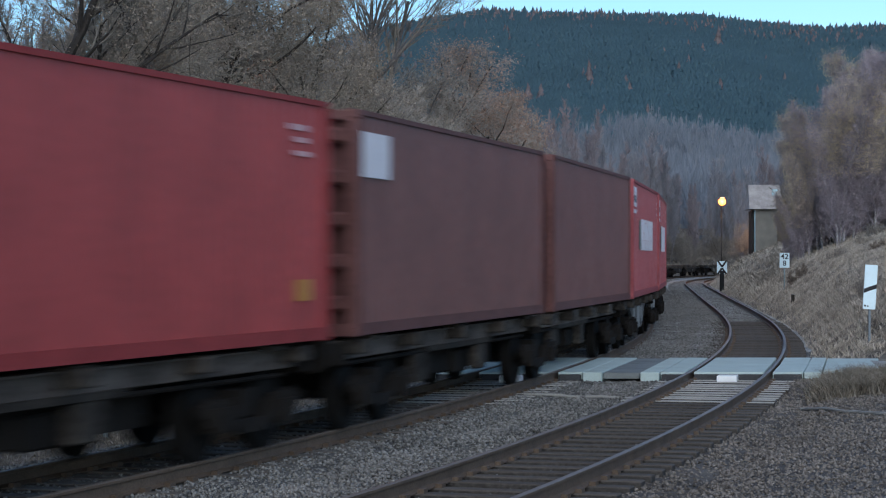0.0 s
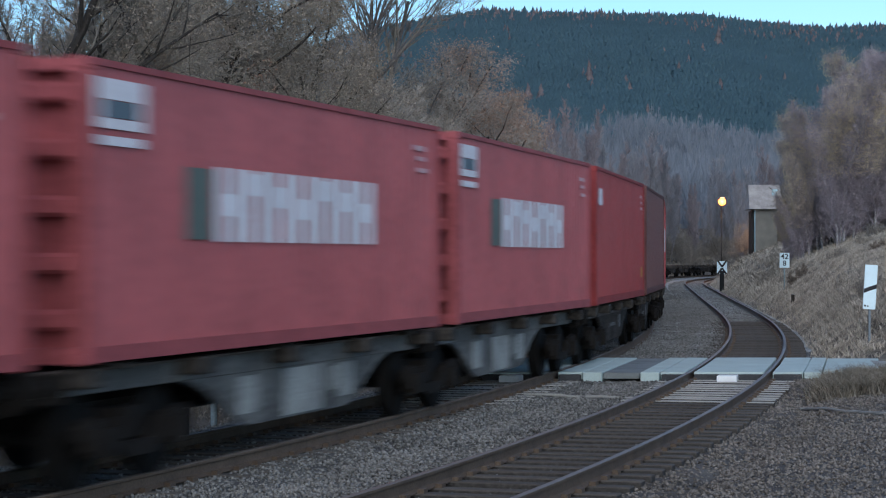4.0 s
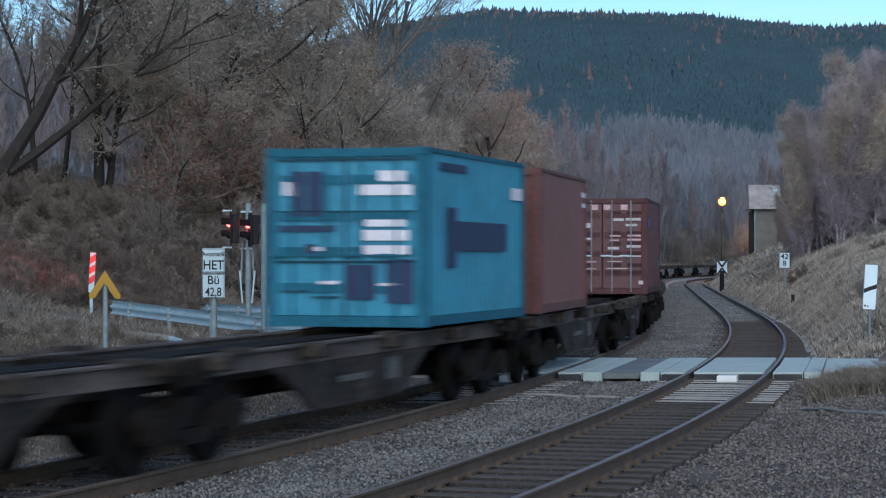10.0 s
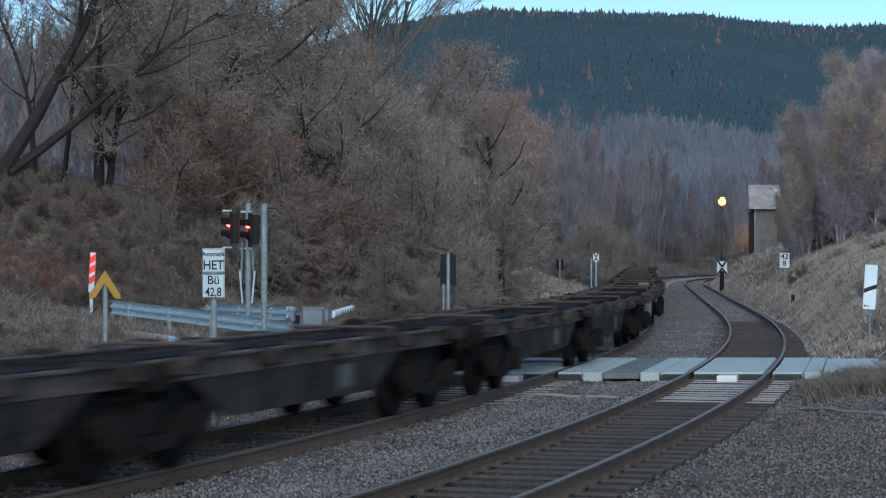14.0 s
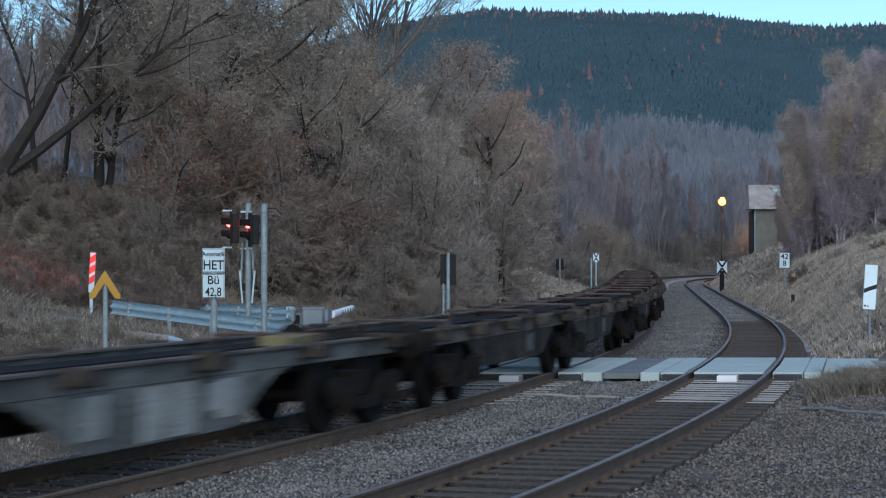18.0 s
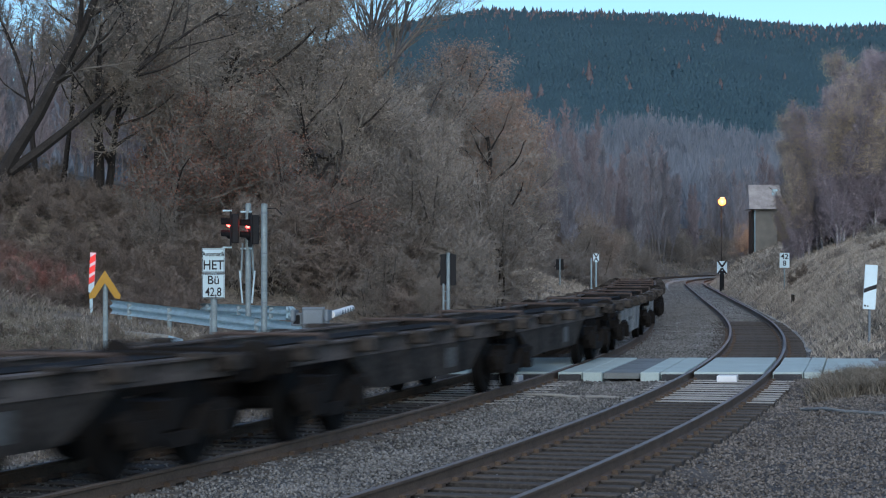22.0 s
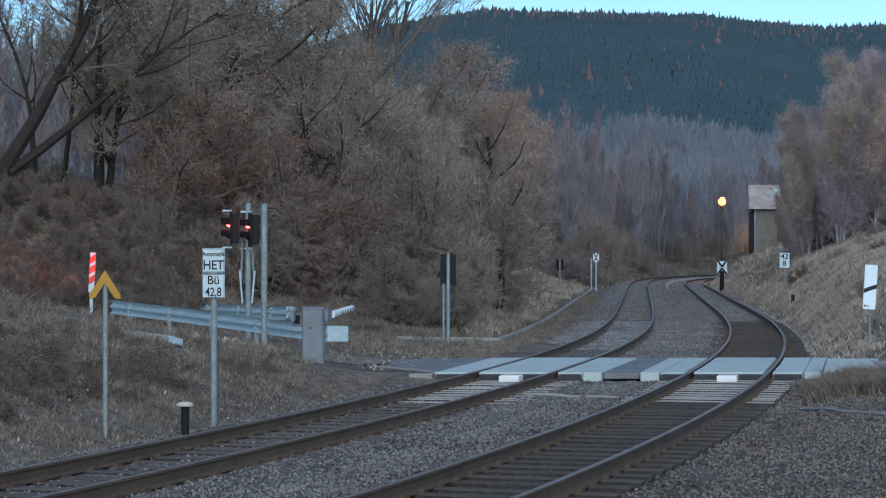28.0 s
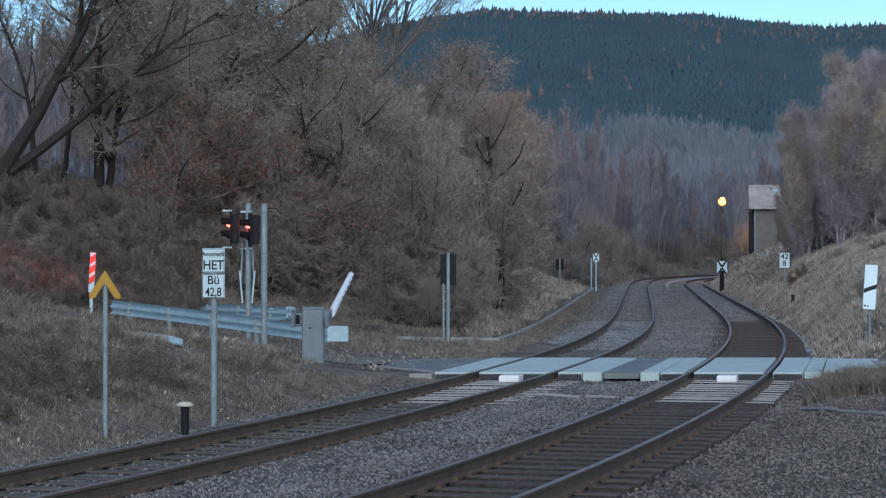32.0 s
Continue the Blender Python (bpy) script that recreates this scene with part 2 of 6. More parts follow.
def hill(x, y):
    """Valley floor rising to the wooded ridge."""
    base = np.interp(y, [200, 300, 420, 650, 950, 1350, 1700, 1900, 2600, 6000], [0, 1.5, 5, 19, 48, 117, 186, 191, 150, 60])
    side = np.interp(x / np.maximum(y, 1), [-0.3, -0.2, -0.1, -0.04, 0.02, 0.05, 0.08, 0.12, 0.15, 0.18, 0.22, 0.4], [-50, -48, -36, -6, 7, 7, 9.5, 9, 0, -7, -4, 20]) * smooth(500, 1700, y)
    return base + side + 3.0 * np.sin(x * 0.021 + y * 0.008) * smooth(400, 900, y)


def ground_z(x, y):
    x, y = np.asarray(x, float), np.asarray(y, float)
    dl, dr = LEFT.offset_of(x, y), RIGHT.offset_of(x, y)
    near = np.interp(-dl, [0, 2.2, 2.9, 3.6, 5, 8, 13, 20, 30, 60, 200], [-.5, -.5, -.42, -.2, .12, .55, 1.5, 4.4, 5.8, 8, 14])
    far = np.interp(-dl, [0, 1.9, 2.4, 4.2, 8, 13, 20, 60, 200], [-.5, -.45, -.27, -.08, 1.4, 3.2, 5.2, 8, 14])
    w = smooth(54, 68, y)
    zl = near * (1 - w) + far * w
    level = smooth(39.5, 41.5, y) * (1 - smooth(57, 63, y))
    zl = zl * (1 - level) + np.interp(-dl, [0, 1.8, 5, 9, 20, 60], [-.3, -.07, -.03, .2, 1.5, 8]) * level
    # the grown-up bank before the guard rail
    fore = smooth(0.3, 4.5, 46.6 - 1.25 * (x + 2.5) - y) * (1 - smooth(15, 21, -dl))
    zl = zl + .42 * smooth(2.6, 6.5, -dl) * fore
    nr = np.interp(dr, [0, 1.45, 2.2, 5, 8, 14, 60], [-.5, -.38, -.2, 0.08, .55, .75, 1.5])
    fr = np.interp(dr, [0, 1.25, 1.9, 4.1, 7.6, 15, 40, 200], [-.5, -.42, .08, 1.9, 3.3, 4.2, 7, 15])
    wr = smooth(47, 54, y)
    zr = nr * (1 - wr) + fr * wr
    lr = smooth(37, 40, y) * (1 - smooth(47, 49, y))
    zr = zr * (1 - lr) + np.interp(dr, [0, 1.8, 2.5, 8, 60], [-.3, -.12, -.04, -.15, 1]) * lr
    z = np.where(dl < 0, zl, np.where(dr > 0, zr, -0.5))
    rough = np.clip(np.maximum(-dl - 3.0, dr - 2.6), 0, 1) * (1 - np.maximum(level * (dl < 0), lr * (dr > 0)))
    z = z + ripple(x, y) * 0.14 * rough * np.where((dr > 0) & (y < 40), 0.3, 1)
    # the banks sink into the valley far off
    f = smooth(230, 330, y) * 1.0
    return z * (1 - f) + f * hill(x, y)


def build_ground():
    def axis(lo, a, b, hi, fine, grow):
        v = list(np.arange(a, b, fine))
        d = fine
        while v[-1] < hi:
            d *= grow
            v.append(v[-1] + d)
        d = fine
        while v[0] > lo:
            d *= grow
            v.insert(0, v[0] - d)
        return np.array(v)
    xs = axis(-4000, -22, 34, 4000, 0.6, 1.12)
    ys = axis(-800, 8, 100, 6000, 0.6, 1.06)
    gx, gy = np.meshgrid(xs, ys)
    gz = ground_z(gx, gy)
    verts = np.stack([gx, gy, gz], -1).reshape(-1, 3).tolist()
    nx = len(xs)
    faces, idx = [], []
    cx, cy = (gx[:-1, :-1] + gx[1:, 1:]) / 2, (gy[:-1, :-1] + gy[1:, 1:]) / 2
    drr = RIGHT.offset_of(cx, cy)
    for j in range(len(ys) - 1):
        for i in range(nx - 1):
            a = j * nx + i
            faces.append((a, a + 1, a + nx + 1, a + nx))
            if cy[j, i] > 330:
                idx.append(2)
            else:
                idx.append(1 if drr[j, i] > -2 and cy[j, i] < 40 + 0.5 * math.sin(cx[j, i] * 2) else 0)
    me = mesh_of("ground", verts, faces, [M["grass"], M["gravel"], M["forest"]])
    me.polygons.foreach_set("material_index", idx)
    me.polygons.foreach_set("use_smooth", [True] * len(faces))
    tagged(new("ground", me), "dry winter grass, brown gravel and wooded slopes of a valley", "ground", kind="structure")


build_ground()


# ---------- ballast bed, rails and sleepers ----------
def build_ballast():
    ss = np.concatenate([np.arange(S0, -12, 6), np.arange(-12, 200, 0.5), np.arange(200, S1 - 2, 3)])
    prof_l = [(-3.1, -.75), (-2.3, -.32), (-1.75, -.2), (-1.2, -.185), (-.6, -.2), (.6, -.2), (1.2, -.185), (1.7, -.2)]
    prof_r = [(-1.7, -.2), (-1.1, -.2), (-.85, -.29), (.85, -.29), (1.15, -.235), (1.6, -.25), (2.0, -.45), (2.6, -.9)]
    verts, faces, idx = [], [], []
    n = len(prof_l) + len(prof_r)
    for s in ss:
        for t, pr in ((LEFT, prof_l), (RIGHT, prof_r)):
            for o, z in pr:
                if t is RIGHT and s > 70 and abs(o) < .9:
                    z = -.195
                x, y, _ = t.at(s, o)
                verts.append((x, y, z + random.uniform(-.015, .015)))
    for i in range(len(ss) - 1):
        for j in range(n - 1):
            a = i * n + j
            faces.append((a, a + 1, a + n + 1, a + n))
            # slot 1 between the right rails: oil plus painted gap shade
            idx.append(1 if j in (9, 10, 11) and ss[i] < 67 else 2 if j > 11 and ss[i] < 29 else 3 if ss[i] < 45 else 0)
    # slot 3, the near bed, is coloured dark as the shade among the stones
    me = mesh_of("ballast_bed", verts, faces, [M["ballast"], M["oilshade"], M["gravel"], M["shadebed"]])
    me.polygons.foreach_set("material_index", idx)
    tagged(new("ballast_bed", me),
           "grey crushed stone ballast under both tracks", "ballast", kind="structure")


build_ballast()

RAIL = [(-.075, -.172), (.075, -.172), (.075, -.16), (.012, -.135), (.010, -.045), (.036, -.034), (.036, -.006),
        (.028, 0.0), (-.028, 0.0), (-.036, -.006), (-.036, -.034), (-.010, -.045), (-.012, -.135), (-.075, -.16)]


def build_track(track, name, label, wooden):
    root = thing(name, label, "railway track", "railway tracks", "structure")
    ss = np.concatenate([np.arange(S0, -12, 6), np.arange(-12, 260, 1.0), np.arange(260, S1 - 2, 3)])
    for side in (-.7525, .7525):
        verts, faces, idx = [], [], []
        n = len(RAIL)
        for s in ss:
            x, y, th = track.at(s, side)
            for o, z in RAIL:
                verts.append((x + o * math.cos(th), y - o * math.sin(th), z))
        for i in range(len(ss) - 1):
            for j in range(n):
                a, b = i * n + j, i * n + (j + 1) % n
                faces.append((a, b, b + n, a + n))
                idx.append(1 if j in (6, 7, 8) else 0)
        me = mesh_of("rail", verts, faces, [M["rail"], M["railtop"]])
        me.polygons.foreach_set("material_index", idx)
        new("rail", me).parent = root
    # sleepers: the nearest as single pieces, the rest joined
    hw = 0.115
    def sleeper_mesh(nm, mat, w):
        bm = boxes((-1.28, 1.28, -w, w, -.30, -.165), bevel=0.012)
        bm.normal_update()
        # tops keep the sleeper colour; sides and ends get shade as dark colour
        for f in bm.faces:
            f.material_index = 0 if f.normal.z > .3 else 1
        me = bpy.data.meshes.new(nm)
        bm.to_mesh(me)
        bm.free()
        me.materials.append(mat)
        me.materials.append(M["oilshade"])
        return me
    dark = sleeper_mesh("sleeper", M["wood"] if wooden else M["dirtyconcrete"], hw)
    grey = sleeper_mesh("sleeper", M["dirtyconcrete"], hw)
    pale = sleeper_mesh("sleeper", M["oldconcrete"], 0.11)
    clip_bm = boxes((-.90, -.83, -.07, .07, -.168, -.12), (-.675, -.605, -.07, .07, -.168, -.12),
                    (.605, .675, -.07, .07, -.168, -.12), (.83, .90, -.07, .07, -.168, -.12))
    clip = bpy.data.meshes.new("rail_clip")
    clip_bm.to_mesh(clip)
    clip_bm.free()
    clip.materials.append(M["rail"])
    s = 2.0
    rest_v, rest_f = [], []
    for s in np.arange(S0 + 2, S1 - 4, 0.6):
        if 2 < s < 90:
            if 31.0 < s < 37.2:
                continue
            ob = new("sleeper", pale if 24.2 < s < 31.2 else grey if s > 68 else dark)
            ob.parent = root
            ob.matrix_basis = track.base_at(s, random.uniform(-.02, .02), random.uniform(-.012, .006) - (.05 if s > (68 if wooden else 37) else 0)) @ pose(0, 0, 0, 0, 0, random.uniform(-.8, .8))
            if s < 60:
                c = new("rail_clips", clip)
                c.parent = ob
        else:
            m = track.base_at(s)
            b0 = len(rest_v)
            for z in (-.35, -.21 if s > 0 else -.166):
                for yy in (-hw, hw):
                    for xx in (-1.28, 1.28):
                        rest_v.append((m @ Vector((xx, yy, z)))[:])
            rest_f += [tuple(b0 + i for i in q) for q in ((0, 2, 3, 1), (4, 5, 7, 6), (0, 1, 5, 4), (1, 3, 7, 5), (3, 2, 6, 7), (2, 0, 4, 6))]
    ob = new("far_sleepers", mesh_of("far_sleepers", rest_v, rest_f, M["dirtyconcrete"]))
    ob.parent = root
    tagged(ob, kind="stuff")


build_track(LEFT, "track_left", "curved railway track with rusty rails on dirty sleepers in ballast", False)
build_track(RIGHT, "track_right", "curved railway track with rusty rails on dark tarred sleepers", True)


# ---------- level crossing ----------
def at_depth(track, off, y):
    """The point at an offset from the track where it reaches the line y."""
    s = y - 10.5
    for _ in range(6):
        p = track.at(s, off)
        s += (y - p[1]) / math.cos(p[2])
    return track.at(s, off)


def strip(track_a, oa0, oa1, s0, s1, z0, z1, track_b=None):
    """A slab between two offsets, from the line y = s0 to y = s1 askew to the track."""
    tb = track_b or track_a
    bm = bmesh.new()
    ring = [at_depth(track_a, oa0, s0), at_depth(tb, oa1, s0), at_depth(tb, oa1, s1), at_depth(track_a, oa0, s1)]
    lo = [bm.verts.new((x, y, z0)) for x, y, _ in ring]
    hi = [bm.verts.new((x, y, z1)) for x, y, _ in ring]
    bm.faces.new(lo[::-1])
    bm.faces.new(hi)
    for i in range(4):
        bm.faces.new((lo[i], lo[(i + 1) % 4], hi[(i + 1) % 4], hi[i]))
    bmesh.ops.bevel(bm, geom=bm.edges[:], offset=.012, segments=1, affect="EDGES")
    return bm


def build_crossing():
    root = thing("level_crossing", "level crossing of pale concrete panels over two tracks", "level crossing", kind="structure")
    a, b = 41.35, 47.3
    cuts = np.linspace(a, b, 3)
    for t in (LEFT, RIGHT):
        for s0, s1 in zip(cuts, cuts[1:]):
            part("inner_panel", strip(t, -.665, .665, s0 + .01, s1 - .01, -.15, -.008), M["panel"], root)
        part("panel_bearer", strip(t, -.66, .66, a - .04, a + .02, -.17, -.05), M["edge"], root)
        part("stop_plate", strip(t, -.19, .19, a - .5, a - .05, -.18, -.055), M["boom"], root, "white sloping end plate")
    for t, o0, o1 in ((LEFT, -1.5, -.84), (LEFT, .84, 1.3), (RIGHT, -1.3, -.84), (RIGHT, .84, 1.42)):
        for s0, s1 in zip(cuts, cuts[1:]):
            part("outer_panel", strip(t, o0, o1, s0 + .01, s1 - .01, -.15, -.01), M["panel"], root)
        part("panel_bearer", strip(t, o0 + .02, o1 - .02, a - .03, a + .02, -.2, -.05), M["edge"], root)
    part("middle_infill", strip(LEFT, 1.7, -1.7, a + .05, b - .1, -.15, -.025, RIGHT), M["ramp"], root, "dark worn asphalt infill")
    for t, o0, o1 in ((LEFT, 1.32, 1.68), (RIGHT, -1.68, -1.32), (RIGHT, 1.44, 1.76)):
        part("edge_beam", strip(t, o0, o1, a - .06, b, -.27, -.012), M["panel"], root)
    part("bearing_block", strip(LEFT, -1.98, -1.54, a - .1, a + .25, -.3, -.04), M["kerb"], root)
    # dark ramp beside the outer panel, with a pale front edge
    bm = bmesh.new()
    left = at_depth(LEFT, -1.52, a + .15)[:2], at_depth(LEFT, -1.52, b)[:2]
    ring = [left[0], left[1], (-.75, 46.95), (-1.33, 43.7)]
    lo, hi = ([bm.verts.new((x, y, z)) for x, y in ring] for z in (-.35, -.02))
    bm.faces.new(hi[::-1])
    bm.faces.new(lo)
    for i in range(4):
        bm.faces.new((lo[i], hi[i], hi[(i + 1) % 4], lo[(i + 1) % 4])[::-1])
    bmesh.ops.recalc_face_normals(bm, faces=bm.faces[:])
    part("ramp", bm, M["ramp"], root, "dark asphalt ramp with a pale edge")
    p, q = Vector((*left[0], -.03)), Vector((-1.33, 43.7, -.03))
    part("ramp_edge", tubes((p, q, .035), n=6), M["kerb"], root)
    part("apron", strip(RIGHT, 1.78, 2.9, a + 1.2, b, -.15, -.03), M["panel"], root)
    # road up to the crossing
    for name, pts, lab in (("road", [((-1.0, 45.4), 1.5), ((-2.6, 46.4), 1.3), ((-5.6, 50.4), 1.3), ((-8.6, 54.8), 1.2)], "narrow worn asphalt road"),
                           ("path", [(at_depth(RIGHT, 2.8, 44.6)[:2], 1.7), ((12.0, 44.2), 1.6), ((18, 43.2), 1.6), ((40, 41), 1.6)], "narrow pale worn concrete path")):
        p = [Vector(q) for q, _ in pts]
        w = [v for _, v in pts]
        vs, fs = [], []
        n = 24
        for i in range(n + 1):
            u = i / n * (len(p) - 1)
            k = min(int(u), len(p) - 2)
            c = p[k].lerp(p[k + 1], u - k)
            d = (p[k + 1] - p[k]).normalized()
            hw = w[k] + (w[k + 1] - w[k]) * (u - k)
            nrm = Vector((-d.y, d.x))
            for e in (-1, 0, 1):
                q = c + nrm * hw * e
                zz = float(ground_z(q.x, q.y))
                vs.append((q.x, q.y, max(zz, -.07 if i < 4 else -9) + .02))
        for i in range(n):
            for e in range(2):
                a0 = i * 3 + e
                fs.append((a0, a0 + 1, a0 + 4, a0 + 3))
        ob = new(name, mesh_of(name, vs, fs, M["asphalt" if name == "road" else "kerb"]))
        tagged(ob, lab, name, kind="structure")


build_crossing()


# ---------- kerbs and drain edge ----------
def build_kerbs():
    root = thing("kerb", "low pale concrete edging beside the track", "kerb", kind="structure")
    for s in np.arange(46.5, 150, 2.0):
        m = LEFT.base_at(s, -3.3, 0)
        bm = boxes((-.09, .09, -.97, .97, -.4, -.1), bevel=.015)
        o = part("kerb_stone", bm, M["kerb"], root)
        o.matrix_basis = m
    for x in np.arange(-.9, 1.2, .7):
        o = part("kerb_stone", boxes((-.34, .34, -.08, .08, -.3, .07), bevel=.015), M["kerb"], root)
        o.matrix_basis = pose(x, 57.2 - x * .4, 0, 0, 0, -14)
    duct = thing("cable_duct", "pale half-buried cable pipes in the ballast", "cable duct", kind="structure")
    for x0, y0, x1, y1 in ((1.42, 36.9, 2.35, 36.4), (2.45, 36.3, 3.0, 36.15)):
        part("cable_pipe", tubes(((x0, y0, -.16), ((x0 + x1) / 2, (y0 + y1) / 2, -.15), .03), (((x0 + x1) / 2, (y0 + y1) / 2, -.15), (x1, y1, -.175), .03), n=8), M["kerb"], duct)
    run_ = [(5.4, 36.6), (5.66, 35.8), (5.95, 34.9), (6.08, 33.6), (6.15, 32.6), (6.53, 31.3), (7.2, 30.2)]
    for (x0, y0), (x1, y1) in zip(run_, run_[1:]):
        part("cable_pipe", tubes(((x0, y0, float(ground_z(x0, y0)) + .03), (x1, y1, float(ground_z(x1, y1)) + .03), .028), n=8), M["kerb"], duct)


build_kerbs()


def post(x, y, top, r, name="post", base=None):
    b = float(ground_z(x, y)) - .3 if base is None else base
    return tubes(((x, y, b), (x, y, top), r), ((x, y, top), (x, y, top + .012), r * 1.05, r * .6), n=14)


# ---------- boards beside the line ----------
def build_line_boards():
    x, y = -3.46, 32.0
    t = thing("whistle_board", "two white text boards on a grey steel post", "railway sign")
    part("post", post(x, y, 2.36, .05), M["poststeel"], t)
    for z0, z1 in ((2.003, 2.37), (1.617, 1.985)):
        p = part("board", boxes((x - .172, x + .172, y - .075, y - .055, z0, z1), bevel=.006), M["white"], t)
        zc = (z0 + z1) / 2
        part("border", boxes(*[(x - .165, x + .165, y - .0775, y - .0765, z - .004, z + .004) for z in (z0 + .012, z1 - .012)],
                             *[(x + e - .004, x + e + .004, y - .0775, y - .0765, z0 + .012, z1 - .012) for e in (-.161, .161)]), M["ink"], p)
        rows = (("Automatik", .098, .095, .8), ("HET", .2, -.075, .86)) if z0 > 2 else (("Bü", .185, .085, .95), ("42,8", .185, -.095, .78))
        for k, (txt, size, dz, sq) in enumerate(rows):
            letters(txt, size, pose(x, y - .079, zc + dz, 90), M["ink"], "lettering", p, sq)
    for z in (1.7, 2.28):
        part("clamp", boxes((x - .07, x + .07, y - .06, y + .06, z, z + .03)), M["galv"], t)

    x, y = -4.78, 30.0
    t = thing("chevron_sign", "amber upward chevron on a thin steel post", "railway sign")
    part("post", post(x, y, 1.98, .036), M["poststeel"], t)
    part("chevron", prism([(x, 2.05), (x + .225, 1.70), (x + .215, 1.645), (x + .14, 1.66), (x, 1.87), (x - .14, 1.66), (x - .215, 1.645), (x - .225, 1.70)], y - .06, y - .04), M["amber"], t)

    x, y = -3.53, 29.0
    t = thing("marker_stub", "short dark stub post with a pale cream cap", "marker post")
    part("post", post(x, y, .2, .055), M["black"], t)
    part("cap", tubes(((x, y, .2), (x, y, .225), .115, .12), ((x, y, .225), (x, y, .255), .12, .07), n=14), M["cream"], t)

    x, y = -9.3, 56.0
    t = thing("hazard_marker", "leaning red and white striped hazard post", "road marker")
    pl = part("board", boxes((-.075, .075, -.015, .015, 0, 1.05), bevel=.004), M["white"], t)
    for k in range(3):
        z = .2 + k * .27
        part("stripe", prism([(-.074, z), (.074, z + .1), (.074, z + .28), (-.074, z + .18)], -.019, -.0165), M["redpaint"], pl)
    pl.matrix_basis = pose(x, y, 1.3, 0, 3, 0)
    part("foot", boxes((x - .04, x + .04, y, y + .04, float(ground_z(x, y)) - .2, 1.5)), M["galv"], t)

    x, y = 10.05, 50.0
    t = thing("warning_beacon", "tall white board with one slanting black stripe", "railway sign")
    b = part("board", boxes((-.15, .15, -.012, .012, 0, 1.05), bevel=.005), M["beacon"], t)
    part("stripe", prism([(-.149, .38), (.149, .5), (.149, .6), (-.149, .48)], -.016, -.0135), M["ink"], b)
    part("small_print", boxes((-.12, -.08, -.0155, -.0135, .06, .1)), M["ink"], b)
    part("small_print", boxes((-.05, -.02, -.0155, -.0135, .05, .09)), M["ink"], b)
    b.matrix_basis = pose(x, y, 1.0, 0, 3.5, 0)
    part("post", post(x + .02, y + .04, 1.85, .03), M["greybox"], t)

    x, y = 15.86, 98.4
    t = thing("kilometre_board", "white kilometre board on a thin post in the grass", "railway sign")
    p = part("board", boxes((x - .228, x + .228, y - .03, y - .01, 1.72, 2.41), bevel=.006), M["white"], t)
    letters("42", .36, pose(x, y - .034, 2.235, 90), M["ink"], "lettering", p)
    letters("8", .34, pose(x, y - .034, 1.92, 90), M["ink"], "lettering", p)
    part("post", post(x, y + .02, 2.3, .035), M["poststeel"], t)

    x, y = 14.2, 86.0
    z = float(ground_z(x, y))
    t = thing("marker_stub", "short dark wooden stub in the grass", "marker post")
    part("post", post(x, y, z + .36, .07), M["bark"], t)
    part("cap", tubes(((x, y, z + .36), (x, y, z + .39), .075), n=10), M["kerb"], t)

    for x, y, z0, z1, w, stub in ((19.75, 150.0, 1.02, 1.92, .72, True), (10.84, 150.0, 1.86, 2.46, .42, False)):
        t = thing("cross_board", "white board with two black chevrons on a post", "railway sign")
        p = part("board", boxes((x - w / 2, x + w / 2, y - .03, y - .01, z0, z1), bevel=.006), M["beacon"], t)
        zc, h = (z0 + z1) / 2, (z1 - z0) / 2
        e, k = w * .5, w * .2
        part("chevron_down", prism([(x - e, zc + h), (x - e + k, zc + h), (x, zc + h * .35), (x + e - k, zc + h), (x + e, zc + h), (x + e * .2, zc + .02), (x - e * .2, zc + .02)], y - .035, y - .0315), M["ink"], p)
        part("chevron_up", prism([(x - e, zc - h), (x - e + k, zc - h), (x, zc - h * .35), (x + e - k, zc - h), (x + e, zc - h), (x + e * .2, zc - .02), (x - e * .2, zc - .02)][::-1], y - .035, y - .0315), M["ink"], p)
        part("post", post(x, y + .03, z0 + .2 if stub else z1 - .05, .16 if stub else .06, base=-.6), M["black"] if stub else M["galv"], t)
    t = thing("thin_post", "thin grey steel post beside the line", "post")
    part("post", post(10.5, 150, 2.1, .05), M["galv"], t)


build_line_boards()


# ---------- crossing signals, barrier and guard rails ----------
def signal_head(t, x, y, z, turn):
    """A black backboard with two hooded lamps one above the other."""
    h = part("backboard", boxes((-.2, .2, -.02, .02, -.42, .42), bevel=.01), M["black"], t)
    h.matrix_basis = pose(x, y, z, 0, 0, turn)
    part("lamp_case", boxes((-.15, .15, .02, .2, -.36, .36), bevel=.02), M["black"], h)
    for z in (.44, -.46):
        part("bracket", boxes((-.2, -.17, -.2, .02, z - .02, z + .02), (-.2, .1, .0, .03, z - .02, z + .02), bevel=.006), M["white"], h, "pale grey mounting bracket")
    for dz in (.14, -.15):
        part("red_lens", tubes(((0, -.02, dz), (0, -.07, dz), .105, .1), ((0, -.07, dz), (0, -.11, dz), .1, .05), n=16), M["redlamp"] if dz > 0 else M["black"], h)
        bm = bmesh.new()
        n = 14
        rows = []
        for yy, cut in ((-.02, 1.0), (-.24, .62)):
            rows.append([bm.verts.new((.115 * math.cos(a), yy, dz + .115 * math.sin(a))) for a in np.linspace(-.5 * cut, math.pi + .5 * cut, n)])
        for i in range(n - 1):
            bm.faces.new((rows[0][i], rows[0][i + 1], rows[1][i + 1], rows[1][i]))
        bmesh.ops.solidify(bm, geom=bm.faces[:], thickness=.006)
        part("hood", bm, M["black"], h)
    return h


